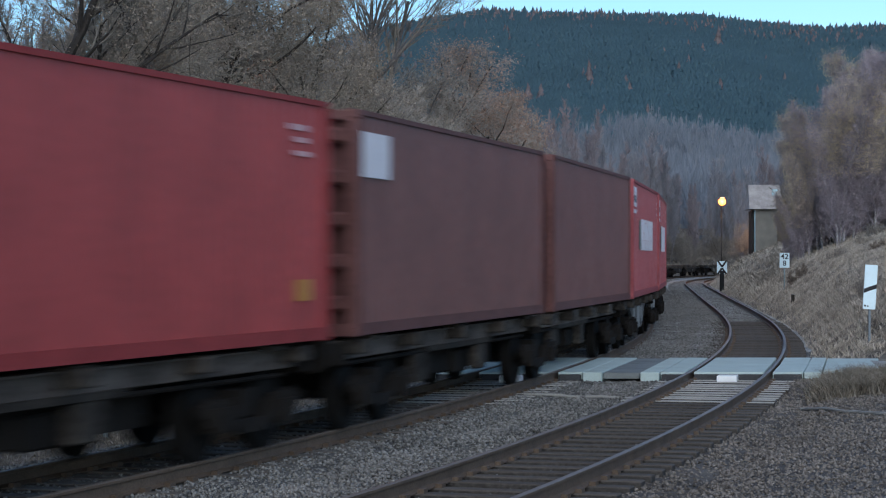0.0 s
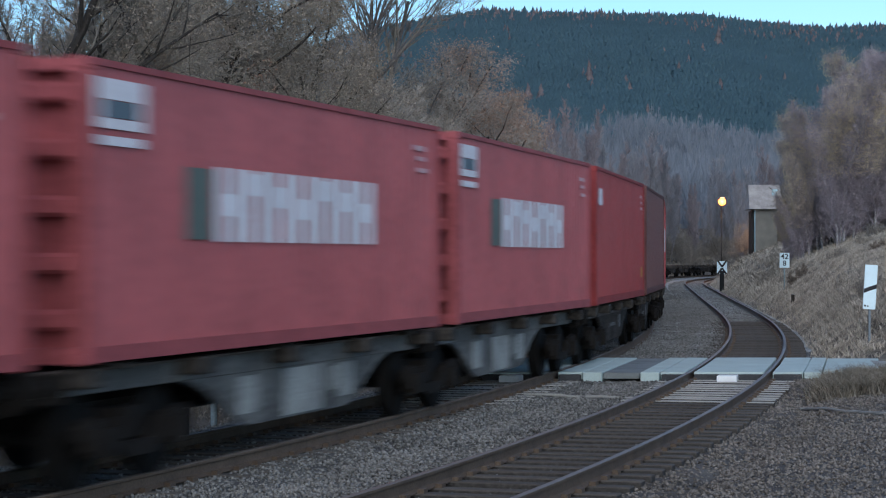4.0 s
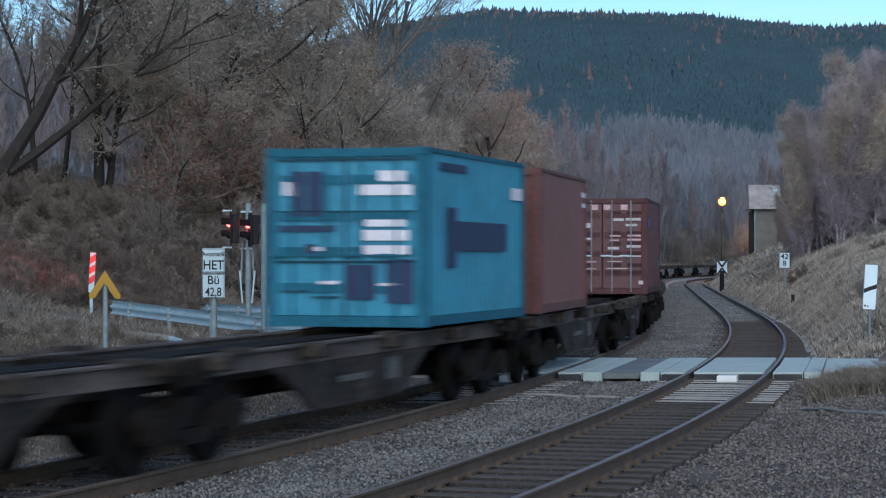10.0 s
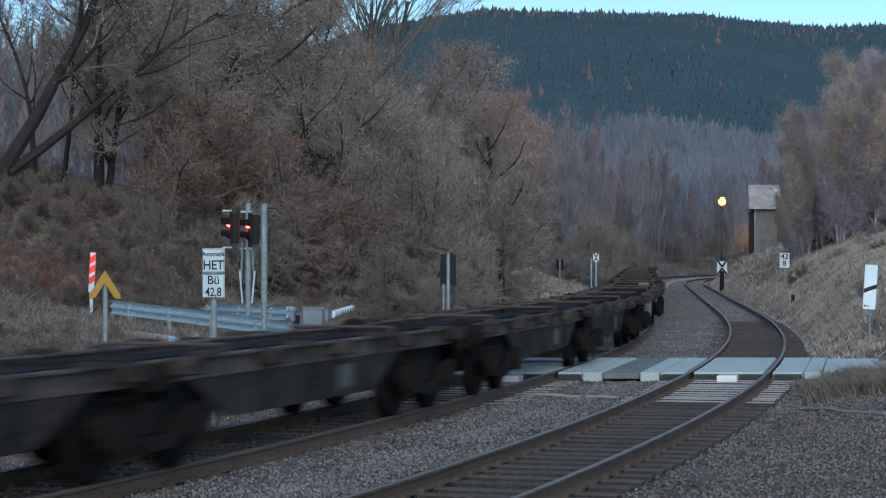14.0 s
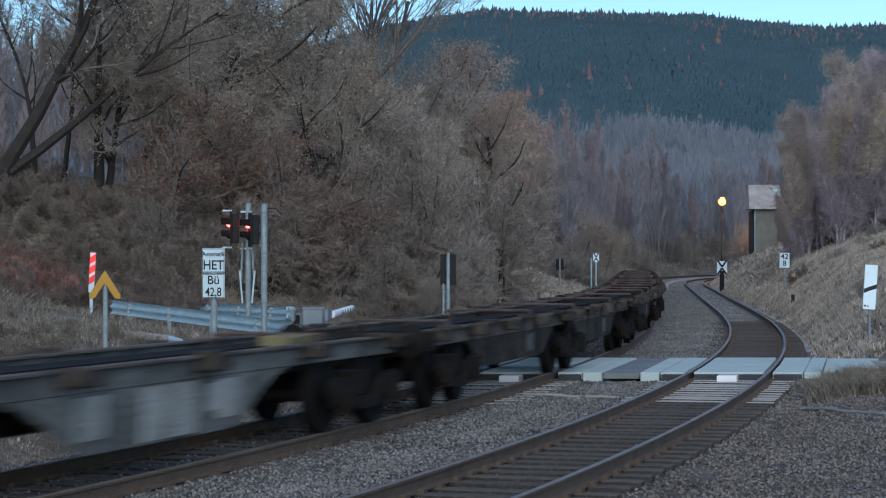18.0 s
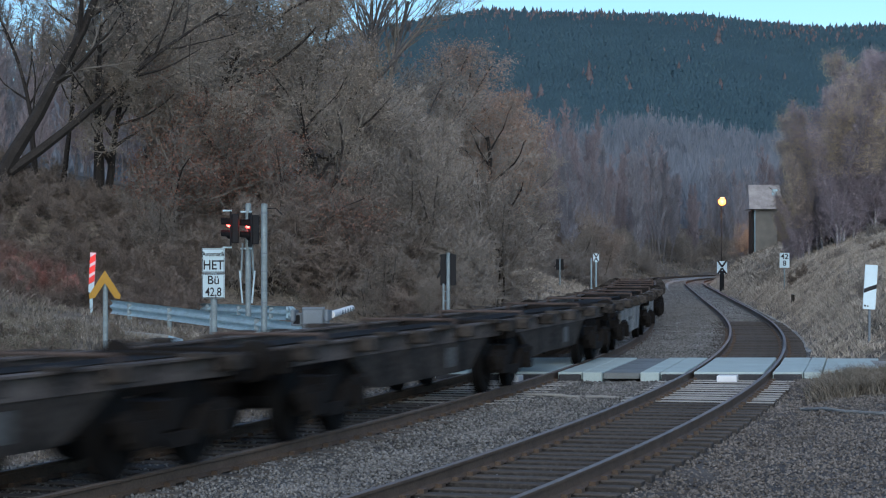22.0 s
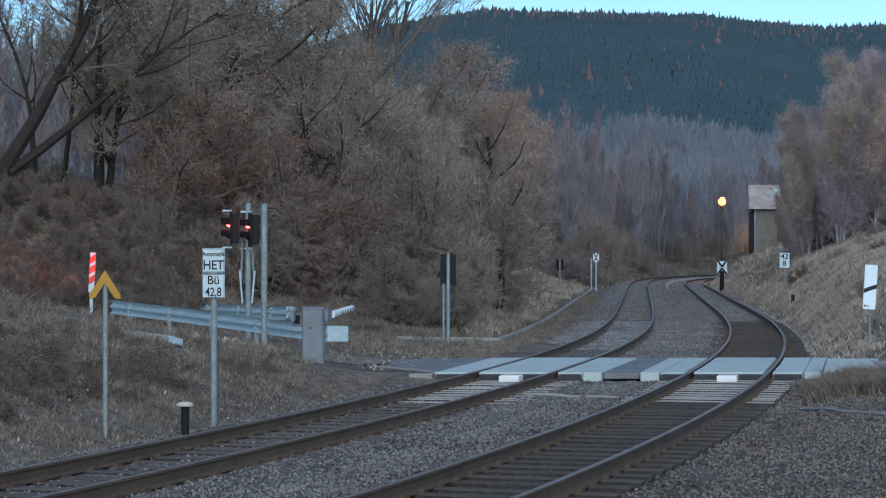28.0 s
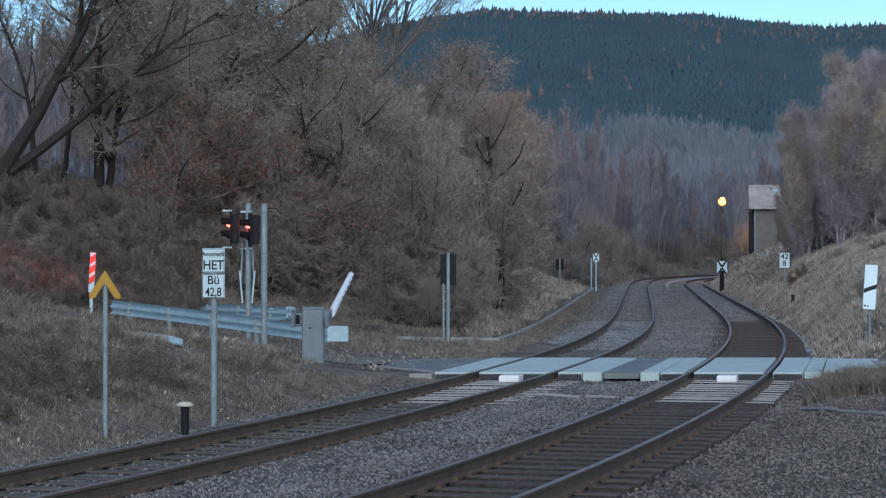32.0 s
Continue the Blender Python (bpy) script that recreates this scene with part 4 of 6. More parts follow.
    pale = [make_tree("pale_shrub", "pale twiggy leafless shrub beside the line", "shrub", 151 + k, FINE,
                      [((r.uniform(-.8, .8), r.uniform(-.6, .6), 0), (r.gauss(0, .4), r.gauss(0, .4), 1), r.uniform(1.6, 2.8), .02) for _ in range(7)],
                      M["greybark"], M["dulltwig"], (M["leaf"], 1500, .026, .1), "shrubs on the bank") for k in range(2)]
    # shrubs over the whole bank
    for k in range(95):
        y = r.uniform(60, 135)
        d = r.uniform(-6.0, -13 if y > 75 else -17) if y > 66 else r.uniform(-11, -19)
        x = LEFT.at(y - 11.0, 0)[0] + d
        if x / y < -.105 and (k % 5 or x / y < -.14):
            continue
        if .026 < x / y < .09 and y < 152:
            continue
        if y > 70 and k % 3:
            put(pale[k % 2], x, y, turn=r.uniform(0, 360), size=r.uniform(.5, .95))
            continue
        put(bushes[r.randrange(3)], x, y, turn=r.uniform(0, 360), size=r.uniform(.55, 1.15) * (.4 if x / y < -.115 else 1))
    for k in range(7):
        y = r.uniform(58, 66)
        x = r.uniform(-16, -8)
        put(bushes[r.randrange(3)], x, y, turn=r.uniform(0, 360), size=r.uniform(.35, .6) * (.4 if x / y < -.115 else 1))
    for k in range(70):
        y = r.uniform(57.5, 66)
        x = r.uniform(-19, -9.5) if k % 2 else r.uniform(-9.5, -1.5)
        if x > -9.5:
            y = r.uniform(61.5, 68)
        put(brambles[k % 2], x, y, turn=r.uniform(0, 360), size=r.uniform(.6, 1.2) * (.4 if x / y < -.115 else 1))
    for k in range(190):
        y = r.uniform(66, 215)
        x = LEFT.at(y - 11.0, 0)[0] - r.uniform(3.6, 8 + (y - 70) * .06)
        if (.026 < x / y < .09 and y < 152) or (-.012 < x / y < .012 and y < 60):
            continue
        put(pale[k % 2], x, y, turn=r.uniform(0, 360), size=r.uniform(.5, 1.1))
    for k in range(60):
        y, x = r.uniform(60.5, 68), r.uniform(-9.5, .4)
        put((brambles + bushes)[k % 4], x, y, turn=r.uniform(0, 360), size=r.uniform(.3, .6))
    for k in range(46):
        y = r.uniform(70, 210)
        x = LEFT.at(y - 11.0, 0)[0] - r.uniform(4.4, 9 + (y - 70) * .08)
        if .026 < x / y < .09 and y < 152:
            continue
        put(brambles[k % 2] if k % 3 else bushes[k % 3], x, y, turn=r.uniform(0, 360), size=r.uniform(.6, 1.3))
    leafy = [make_tree("bramble_clump", "dark leafy bramble clump in the dry grass", "shrub", 141 + k, BUSH,
                       [((r.uniform(-1, 1), r.uniform(-1, 1), 0), (r.gauss(0, .8), r.gauss(0, .8), 1), r.uniform(.9, 1.8), .015) for _ in range(7)],
                       M["bark"], M["bramble"], (M["evergreen"], 3600, .055, .24), "thickets on the bank") for k in range(2)]
    for k in range(130):
        y = r.uniform(24, 41)
        x = LEFT.at((y - 12) * 1.04)[0] - r.uniform(4.2, 11.5)
        if abs(x + 3.46) < .5 and y < 33:
            continue
        put(leafy[k % 2], x, y, turn=r.uniform(0, 360), size=r.uniform(.14, .33) * (.7 if y > 35 else 1))
    for k in range(34):
        y = r.uniform(54, 112)
        x = RIGHT.at(y - 11, 0)[0] + r.uniform(3, 13)
        put((pale + brambles)[k % 4], x, y, turn=r.uniform(0, 360), size=r.uniform(.14, .34))
    beech = make_tree("beech_sapling", "young beech still holding rusty leaves", "tree", 131, BUSH, [((0, 0, 0), (0, 0, 1), 4.2, .06), ((.3, .1, 0), (.3, 0, 1), 3.4, .05), ((-.3, .1, 0), (-.35, .1, 1), 3.2, .05)],
                      M["bark"], M["darktwig"], (M["rustleaf"], 5200, .036, .12), "trees on the bank")
    for x, y, t, s in ((-4.6, 63.5, 0, .95), (-5.6, 66, 90, 1.1), (-6.9, 64, 200, .9), (-8.2, 63, 300, 1.0)):
        put(beech, x, y, turn=t, size=s)
    # birches behind the grassy bank
    for k in range(60):
        u = .166 + .072 * k / 59 + r.uniform(-.002, .002)
        gold = u < .19 and k % 2 == 0
        y = r.uniform(112, 118) if gold else r.uniform(114, 136)
        size = float(np.interp(u, [.163, .168, .174, .181, .188, .195, .2, .207, .24], [.27, .38, .56, .75, .86, .86, .88, .98, 1.08]))
        put(birches[0 if gold or k % 5 == 0 and u > .2 else 1], u * y, y, turn=r.uniform(0, 360), size=size * (y / 118) * (1 if gold else r.uniform(.8, .97)))
    for k in range(11):
        y = r.uniform(112, 170)
        x = RIGHT.at(y - 11, 0)[0] + r.uniform(5.5, 16)
        if x / y < .166:
            continue
        put(bushes[r.randrange(3)], x, y, turn=r.uniform(0, 360), size=r.uniform(.6, 1.1))
    for k in range(130):
        y = r.uniform(165, 330)
        x = y * r.uniform(.03, .085) if k % 2 else y * r.uniform(.105, .16) + 6
        if .138 < x / y < .168 and y < 192:
            continue
        if min((t.x[i] - x) ** 2 + (t.y[i] - y) ** 2 for t in (LEFT, RIGHT) for i in range(int((140 - S0) / DS), int((330 - S0) / DS), 6)) < 20:
            continue
        put(bushes[k % 3] if k % 3 == 0 else pale[k % 2], x, y, turn=r.uniform(0, 360), size=r.uniform(.7, 1.4))
    for k in range(14):
        y = r.uniform(296, 326)
        put(slims[pick[k % 8]], y * r.uniform(.104, .148), y, turn=r.uniform(0, 360), size=r.uniform(.5, .8))
    # grey trees behind the leaning one, and brambles on the bare slope below it
    for k in range(20):
        y = r.uniform(95, 140)
        put(slims[pick[k % 8]], y * r.uniform(-.216, -.10), y, turn=r.uniform(0, 360), size=r.uniform(.55, .8))
    for k in range(26):
        put(brambles[k % 2], r.uniform(-9.6, -6.4), r.uniform(58.5, 65), turn=r.uniform(0, 360), size=r.uniform(.3, .55))
    for k in range(120):
        y = r.uniform(56.5, 65)
        put(brambles[k % 2], y * r.uniform(-.215, -.12), y, turn=r.uniform(0, 360), size=r.uniform(.18, .42))
    for k in range(90):
        y = r.uniform(210, 330)
        x = y * r.uniform(.07, .165)
        if min((t.x[i] - x) ** 2 + (t.y[i] - y) ** 2 for t in (LEFT, RIGHT) for i in range(int((180 - S0) / DS), int((380 - S0) / DS), 6)) < 16:
            continue
        put(pale[k % 2], x, y, turn=r.uniform(0, 360), size=r.uniform(.8, 1.6))
    # wood beyond the bend
    for k in range(230):
        y = r.uniform(225, 400)
        x = y * r.uniform(.02, .235)
        if y < 328 and .106 < x / y < .138:
            continue
        if y < 330 and min((LEFT.x[i] - x) ** 2 + (LEFT.y[i] - y) ** 2 for i in range(int((200 - S0) / DS), int((410 - S0) / DS), 6)) < 49:
            continue
        put(slims[pick[r.randrange(8)]], x, y, turn=r.uniform(0, 360), size=r.uniform(.6, 1.05))
    for k in range(30):
        y = r.uniform(140, 235)
        x = LEFT.at(y - 11, 0)[0] - r.uniform(5, 26)
        put(slims[pick[r.randrange(8)]], x, y, turn=r.uniform(0, 360), size=r.uniform(.45, .85))


build_woods()


# ---------- wooded hillside ----------
def cone_wood(name, label, mat, rows, seed, tiers, sides):
    """Many small ragged trees in one mesh: rows of x, y, height, width."""
    rnd = np.random.RandomState(seed)
    vs, fs = [], []
    zs = ground_z([q[0] for q in rows], [q[1] for q in rows]).tolist()[::-1]
    for x, y, h, w in rows:
        z = zs.pop() - .5
        for t in range(tiers):
            z0 = z + h * (.10 + .75 * t / tiers)
            z1 = z + h * (.45 + .55 * (t + 1) / tiers)
            rr = w * (1 - .8 * t / tiers)
            b = len(vs)
            a0 = rnd.uniform(0, 6.28)
            for k in range(sides):
                q = rr * rnd.uniform(.55, 1.15)
                a = a0 + k * 6.283 / sides
                vs.append((x + q * math.cos(a), y + q * math.sin(a), z0 + rnd.uniform(-.06, .06) * h))
            vs.append((x + rnd.uniform(-.1, .1) * w, y, z1))
            for k in range(sides):
                fs.append((b + k, b + (k + 1) % sides, b + sides))
    me = mesh_of(name, vs, fs, mat)
    me.polygons.foreach_set("use_smooth", [True] * len(fs))
    tagged(new(name, me), label, "forest", kind="stuff")


def twig_wood(name, label, mat, rows, seed, count):
    """Far bare trees: a stem and a sheaf of rising twigs each, in one mesh."""
    rnd = np.random.RandomState(seed)
    vs, fs = [], []
    zs = ground_z([q[0] for q in rows], [q[1] for q in rows]).tolist()[::-1]
    for x, y, h, w in rows:
        z = zs.pop() - .5
        for k in range(count):
            a, u = rnd.uniform(0, 6.283), rnd.uniform(.1, .85)
            ln, o = h * rnd.uniform(.1, .24), w * rnd.uniform(.2, 1) * math.sin(.5 + 2.4 * u)
            t = .04 + .008 * h
            bx, by, bz = x + .55 * o * math.cos(a), y + .5 * o * math.sin(a), z + h * u
            if k == 0:
                bx, by, bz, ln, o, t = x, y, z, h, .3, .014 * h
            b = len(vs)
            vs += [(bx - t, by, bz), (bx + t, by + .1, bz), (x + o * math.cos(a), y + o * math.sin(a), bz + ln)]
            fs.append((b, b + 1, b + 2))
    tagged(new(name, mesh_of(name, vs, fs, mat)), label, "forest", kind="stuff")


def build_hillside():
    rnd = np.random.RandomState(3)
    dark, rusty, bare = [], [], []
    for _ in range(64000):
        y = math.sqrt(rnd.uniform(430 ** 2, 1760 ** 2))
        ax = rnd.uniform(-.225, .225)
        x = y * ax
        edge = np.interp(ax, [-.2, .03, .06, .1, .14, .17, .21], [800, 660, 800, 960, 900, 760, 700]) + rnd.normal(0, 35)
        if y > edge:
            if rnd.rand() < (.07 if y > 1600 else .003):
                rusty.append((x, y, rnd.uniform(6, 9), rnd.uniform(1.8, 2.8)))
            else:
                dark.append((x, y, rnd.uniform(4.6, 6.6), rnd.uniform(2.5, 3.7)))
        elif rnd.rand() < .19:
            bare.append((x, y, rnd.uniform(11, 18), rnd.uniform(2.5, 4.5)))
    for _ in range(320):
        y, ax = rnd.uniform(1660, 1750), rnd.uniform(-.1, .225)
        (rusty if rnd.rand() < (.5 if .01 < ax < .075 else .12) else dark).append((y * ax, y, rnd.uniform(7, 10.5), rnd.uniform(2.2, 3.2)))
    for _ in range(2300):
        y = rnd.uniform(400, 800)
        bare.append((y * rnd.uniform(-.225, .225), y, rnd.uniform(11, 18), rnd.uniform(2.5, 4.5)))
    for _ in range(420):
        y = rnd.uniform(170, 420)
        bare.append((y * rnd.uniform(-.225, -.03), y, rnd.uniform(11, 17), rnd.uniform(2.0, 3.6)))
    rusty += [(1250 * (1043 - 784) / 3750, 1250, 16, 3.6), (1150 * (935 - 784) / 3750, 1150, 13, 4), (1160 * (957 - 784) / 3750, 1160, 12, 4), (1480 * (1272 - 784) / 3750, 1480, 17, 4)]
    cone_wood("spruce_forest", "spruce forest covering the far hillside, blue haze put into its colour", M["spruce"], dark, 1, 2, 4)
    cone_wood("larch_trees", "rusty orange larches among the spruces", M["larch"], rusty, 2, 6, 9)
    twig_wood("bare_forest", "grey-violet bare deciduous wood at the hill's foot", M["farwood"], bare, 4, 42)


build_hillside()


# ---------- loose stones and dry grass ----------
def scatter(name, label, mat, pts, size, seed, category):
    """Angular stones as small crooked blocks."""
    rnd = np.random.RandomState(seed)
    n = len(pts)
    base = np.array([(1, 0, 0), (-1, 0, 0), (0, 1, 0), (0, -1, 0), (0, 0, 1), (0, 0, -1)], float)
    tri = np.array([(0, 2, 4), (2, 1, 4), (1, 3, 4), (3, 0, 4), (2, 0, 5), (1, 2, 5), (3, 1, 5), (0, 3, 5)])
    ang = rnd.uniform(0, 6.283, n)
    sc = size * rnd.uniform(.5, 1.25, (n, 1, 1)) * rnd.uniform(.6, 1.2, (n, 6, 1))
    v = base[None] * sc
    v += rnd.normal(0, size * .2, v.shape)
    c, s = np.cos(ang)[:, None], np.sin(ang)[:, None]
    tilt = rnd.uniform(-.6, .6, n)[:, None]
    x, y, z = v[..., 0], v[..., 1], v[..., 2] * .8
    y, z = y * np.cos(tilt) - z * np.sin(tilt), y * np.sin(tilt) + z * np.cos(tilt)
    v = np.stack([x * c - y * s, x * s + y * c, z], -1) + pts[:, None, :]
    f = (tri[None] + 6 * np.arange(n)[:, None, None]).reshape(-1, 3)
    me = bpy.data.meshes.new(name)
    v = v.reshape(-1, 3)
    me.vertices.add(len(v))
    me.vertices.foreach_set("co", v.ravel())
    me.loops.add(f.size)
    me.loops.foreach_set("vertex_index", f.ravel().astype(np.int32))
    me.polygons.add(len(f))
    me.polygons.foreach_set("loop_start", np.arange(0, f.size, 3, dtype=np.int32))
    me.update(calc_edges=True)
    me.materials.append(mat)
    tagged(new(name, me), label, category, kind="stuff")


def track_points(track, n, o0, o1, s0, s1, rnd, fall=1.6):
    u = rnd.uniform(0, 1, n) ** fall
    s, o = s0 + (s1 - s0) * u, rnd.uniform(o0, o1, n)
    x, y, th = (np.interp(s, track.s, a) for a in (track.x, track.y, track.th))
    return x + o * np.cos(th), y - o * np.sin(th), o


def build_stones():
    rnd = np.random.RandomState(8)
    allp = []
    for t, n, o0, o1 in ((LEFT, 11000, -2.4, -.86), (LEFT, 32000, .86, 2.3), (RIGHT, 32000, -2.3, -.86), (LEFT, 10000, -.66, .66), (RIGHT, 5000, -.66, .66)):
        x, y, o = track_points(t, n, o0, o1, 3, 95, rnd, 2.1)
        ok = (y < 41.3) | (y > 47.5)
        z = np.interp(np.abs(o), [0, .6, 1.2, 1.75, 2.4], [-.2, -.2, -.185, -.2, -.3 if o0 < -2.35 and t is LEFT else -.2])
        if abs(o0) < .7:
            z = z + (.0 if t is LEFT else -.03)
        allp.append(np.stack([x, y, z + rnd.uniform(-.01, .02, n)], -1)[ok])
    for t, n, o0, o1 in ((LEFT, 9000, -2.3, -.86), (LEFT, 13000, .86, 2.2), (RIGHT, 13000, -2.2, -.86), (LEFT, 9000, -.66, .66), (RIGHT, 8000, -.66, .66)):
        x, y, o = track_points(t, n, o0, o1, 70, 215, rnd, 1.5)
        allp.append(np.stack([x, y, np.full(n, -.195) + rnd.uniform(-.01, .03, n)], -1))
    scatter("ballast_stones", "loose grey crushed stones of the track ballast", M["stone"], np.concatenate(allp), .027, 1, "ballast")
    x, y, o = track_points(RIGHT, 52000, .86, 7.5, 3, 31, rnd, 1.25)
    bed = np.interp(o, [.86, 1.15, 1.6, 2.0, 2.6], [-.26, -.235, -.25, -.45, -.9])
    pts = np.stack([x, y, np.maximum(ground_z(x, y), bed) + rnd.uniform(-.01, .015, len(x))], -1)
    scatter("brown_gravel", "loose brown gravel beside the track", M["brownstone"], pts, .028, 2, "gravel")


build_stones()


def blades(name, label, mat, x, y, h, seed, width=.012):
    """Thin bent blades of dry grass on the ground."""
    rnd = np.random.RandomState(seed)
    n = len(x)
    z = ground_z(x, y) - .03
    a, lean = rnd.uniform(0, 6.283, n), rnd.normal(0, .6, (n, 2))
    h = h * rnd.uniform(.5, 1.3, n)
    dx, dy = np.cos(a) * width, np.sin(a) * width
    v = np.zeros((n, 5, 3))
    for k, (sx, t, f) in enumerate(((-1, 0, 0), (1, 0, 0), (.7, .55, .35), (-.7, .55, .35), (0, 1, 1))):
        v[:, k, 0] = x + sx * dx + lean[:, 0] * h * f
        v[:, k, 1] = y + sx * dy + lean[:, 1] * h * f
        v[:, k, 2] = z + h * t * (1 - .25 * f)
    b = 5 * np.arange(n)[:, None]
    f = np.concatenate([b + np.array([[0, 1, 2]]), b + np.array([[0, 2, 3]]), b + np.array([[3, 2, 4]])], 0)
    me = bpy.data.meshes.new(name)
    me.vertices.add(n * 5)
    me.vertices.foreach_set("co", v.ravel())
    me.loops.add(f.size)
    me.loops.foreach_set("vertex_index", f.ravel().astype(np.int32))
    me.polygons.add(len(f))
    me.polygons.foreach_set("loop_start", np.arange(0, f.size, 3, dtype=np.int32))
    me.update(calc_edges=True)
    me.materials.append(mat)
    tagged(new(name, me), label, "grass", kind="stuff")


def build_grass():
    rnd = np.random.RandomState(21)
    def clumped(n, track, o0, o1, y0, y1):
        cy, co = rnd.uniform(y0, y1, n // 14), rnd.uniform(o0, o1, n // 14)
        k = rnd.randint(0, len(cy), n)
        y = cy[k] + rnd.normal(0, .16, n)
        o = co[k] + rnd.normal(0, .16, n)
        use = (track.s > -100) & (track.s < 320)
        return np.interp(y, track.y[use], track.x[use]) + o, y, o
    x, y, o = clumped(80000, LEFT, -13, -2.6, 18, 44)
    ok = ~((y > 41) & (o > -4.2))
    blades("bank_grass", "dry matted winter grass and brambles on the near bank", M["blade"], x[ok], y[ok], .17, 1, .007)
    x, y, o = clumped(30000, LEFT, -18, -3.2, 44, 75)
    ok = ~((y < 49) & (o > -5))
    blades("verge_grass", "pale dry grass behind the guard rails", M["blade"], x[ok], y[ok], .24, 2, .009)
    x, y, o = clumped(20000, LEFT, -15, -3.8, 62, 92)
    blades("bank_foot_grass", "dull dry grass at the foot of the bank", M["slope_blade"], x, y, .3, 19, .014)
    x, y, o = clumped(28000, LEFT, -15, -3.8, 90, 190)
    blades("far_verge_grass", "dry grass on the bank beyond the crossing", M["slope_blade"], x, y, .3, 6, .025)
    x, y, o = clumped(12000, LEFT, -30, -13, 40, 70)
    blades("hill_grass", "brown leaf litter and dead stalks under the trees", M["bramble"], x, y, .3, 7, .02)
    x, y, o = clumped(190000, RIGHT, 1.9, 16, 49, 125)
    blades("slope_grass", "pale dry grass on the slope beside the line", M["slope_blade"], x, y, .22, 3, .008)
    x, y, o = clumped(36000, RIGHT, 1.9, 14, 112, 240)
    blades("far_slope_grass", "pale dry grass on the slope towards the bend", M["slope_blade"], x, y, .35, 15, .03)
    x, y = rnd.uniform(165, 330, 40000), rnd.uniform(.02, .2, 40000)
    x = x * y
    y = x / y
    ok = np.minimum(np.abs(LEFT.offset_of(x, y)), np.abs(RIGHT.offset_of(x, y))) > 2.3
    blades("valley_grass", "dry grass and brush on the valley floor", M["blade"], x[ok], y[ok], .4, 16, .05)
    x, y, o = clumped(9500, LEFT, -12, -2.9, 20, 48)
    ok = ~((y > 40) & (o > -4.2))
    blades("pale_tufts", "pale tufts of dead grass on the near bank", M["pale_blade"], x[ok], y[ok], .15, 17, .006)
    x, y, o = clumped(9000, LEFT, -3.2, -2.35, 49, 140)
    x2, y2, o2 = clumped(9000, LEFT, -3.4, -1.95, 47.6, 62)
    blades("kerb_grass", "brown matted grass between road and track", M["blade"], x2, y2, .14, 18, .008)
    blades("track_edge_grass", "short mossy grass beside the ballast", M["blade"], x, y, .12, 12, .012)
    x, y, o = clumped(32000, RIGHT, 1.1, 3.4, 47.8, 200)
    blades("low_grass", "low brown grass at the foot of the slope", M["slope_blade"], x, y, .2, 9, .012)
    x, y, o = clumped(16000, RIGHT, 2.0, 5, 36.4, 39.4)
    blades("path_grass", "clump of dry grass beside the path", M["blade"], x, y, .42, 4, .007)


build_grass()


def build_litter():
    """Dead leaves and pale scraps on the near bank and between the stones."""
    rnd = np.random.RandomState(77)
    n = 6000
    x, y, o = track_points(LEFT, n, -12, -1.9, 6, 28.5, rnd, 1.0)
    z = np.maximum(ground_z(x, y), np.where(o > -2.6, -.3, -9)) + rnd.uniform(.01, .12, n)
    a, b = rnd.normal(0, 1, (n, 3)), rnd.normal(0, 1, (n, 3))
    a /= np.linalg.norm(a, axis=1)[:, None]
    b -= a * (a * b).sum(1)[:, None]
    b /= np.linalg.norm(b, axis=1)[:, None]
    s = (.023 * rnd.uniform(.4, 1.3, n) ** 2)[:, None]
    p = np.stack([x, y, z], -1)
    m = rnd.rand(n) < .22
    p[m, 0], p[m, 1] = rnd.uniform(-5.5, .4, m.sum()), rnd.uniform(42.5, 51, m.sum())
    p[m, 2] = np.maximum(ground_z(p[m, 0], p[m, 1]), -.06) + .03
    off = LEFT.offset_of(p[:, 0], p[:, 1])
    p[m & (off > -1.6), 2] = -.3
    s[m] *= 1.6
    v = np.stack([p + a * s, p + b * s * .6, p - a * s, p - b * s * .6], 1).reshape(-1, 3)
    f = np.arange(n * 4).reshape(-1, 4)
    tagged(new("leaf_litter", mesh_of("leaf_litter", v.tolist(), f.tolist(), M["litter"])), "scattered dead leaves on the bank", "leaves", kind="stuff")


build_litter()
# ---------- the goods train ----------
SPEED, BRAKE = 14.3, 0.04
DECK = 1.225
MOVERS = []   # (thing, first pivot, second pivot, offset of the thing's origin along the unit)
WHEELS = []


def run(t):
    """Metres that the train has gone at t."""
    return SPEED * t - BRAKE * t * t / 2


def wheelset_mesh():
    bm = bmesh.new()
    for sy in (-1, 1):
        tube(bm, (0, sy * .69, 0), (0, sy * .82, 0), .46, n=20)
        tube(bm, (0, sy * .66, 0), (0, sy * .69, 0), .49, n=20)
        for k in range(4):
            a = k * math.tau / 4
            tube(bm, (.27 * math.cos(a), sy * .815, .27 * math.sin(a)), (.27 * math.cos(a), sy * .835, .27 * math.sin(a)), .05, n=6)
    tube(bm, (0, -1.0, 0), (0, 1.0, 0), .08, n=8)
    me = bpy.data.meshes.new("wheelset")
    bm.to_mesh(me)
    bm.free()
    me.materials.append(M["wheel"])
    return me


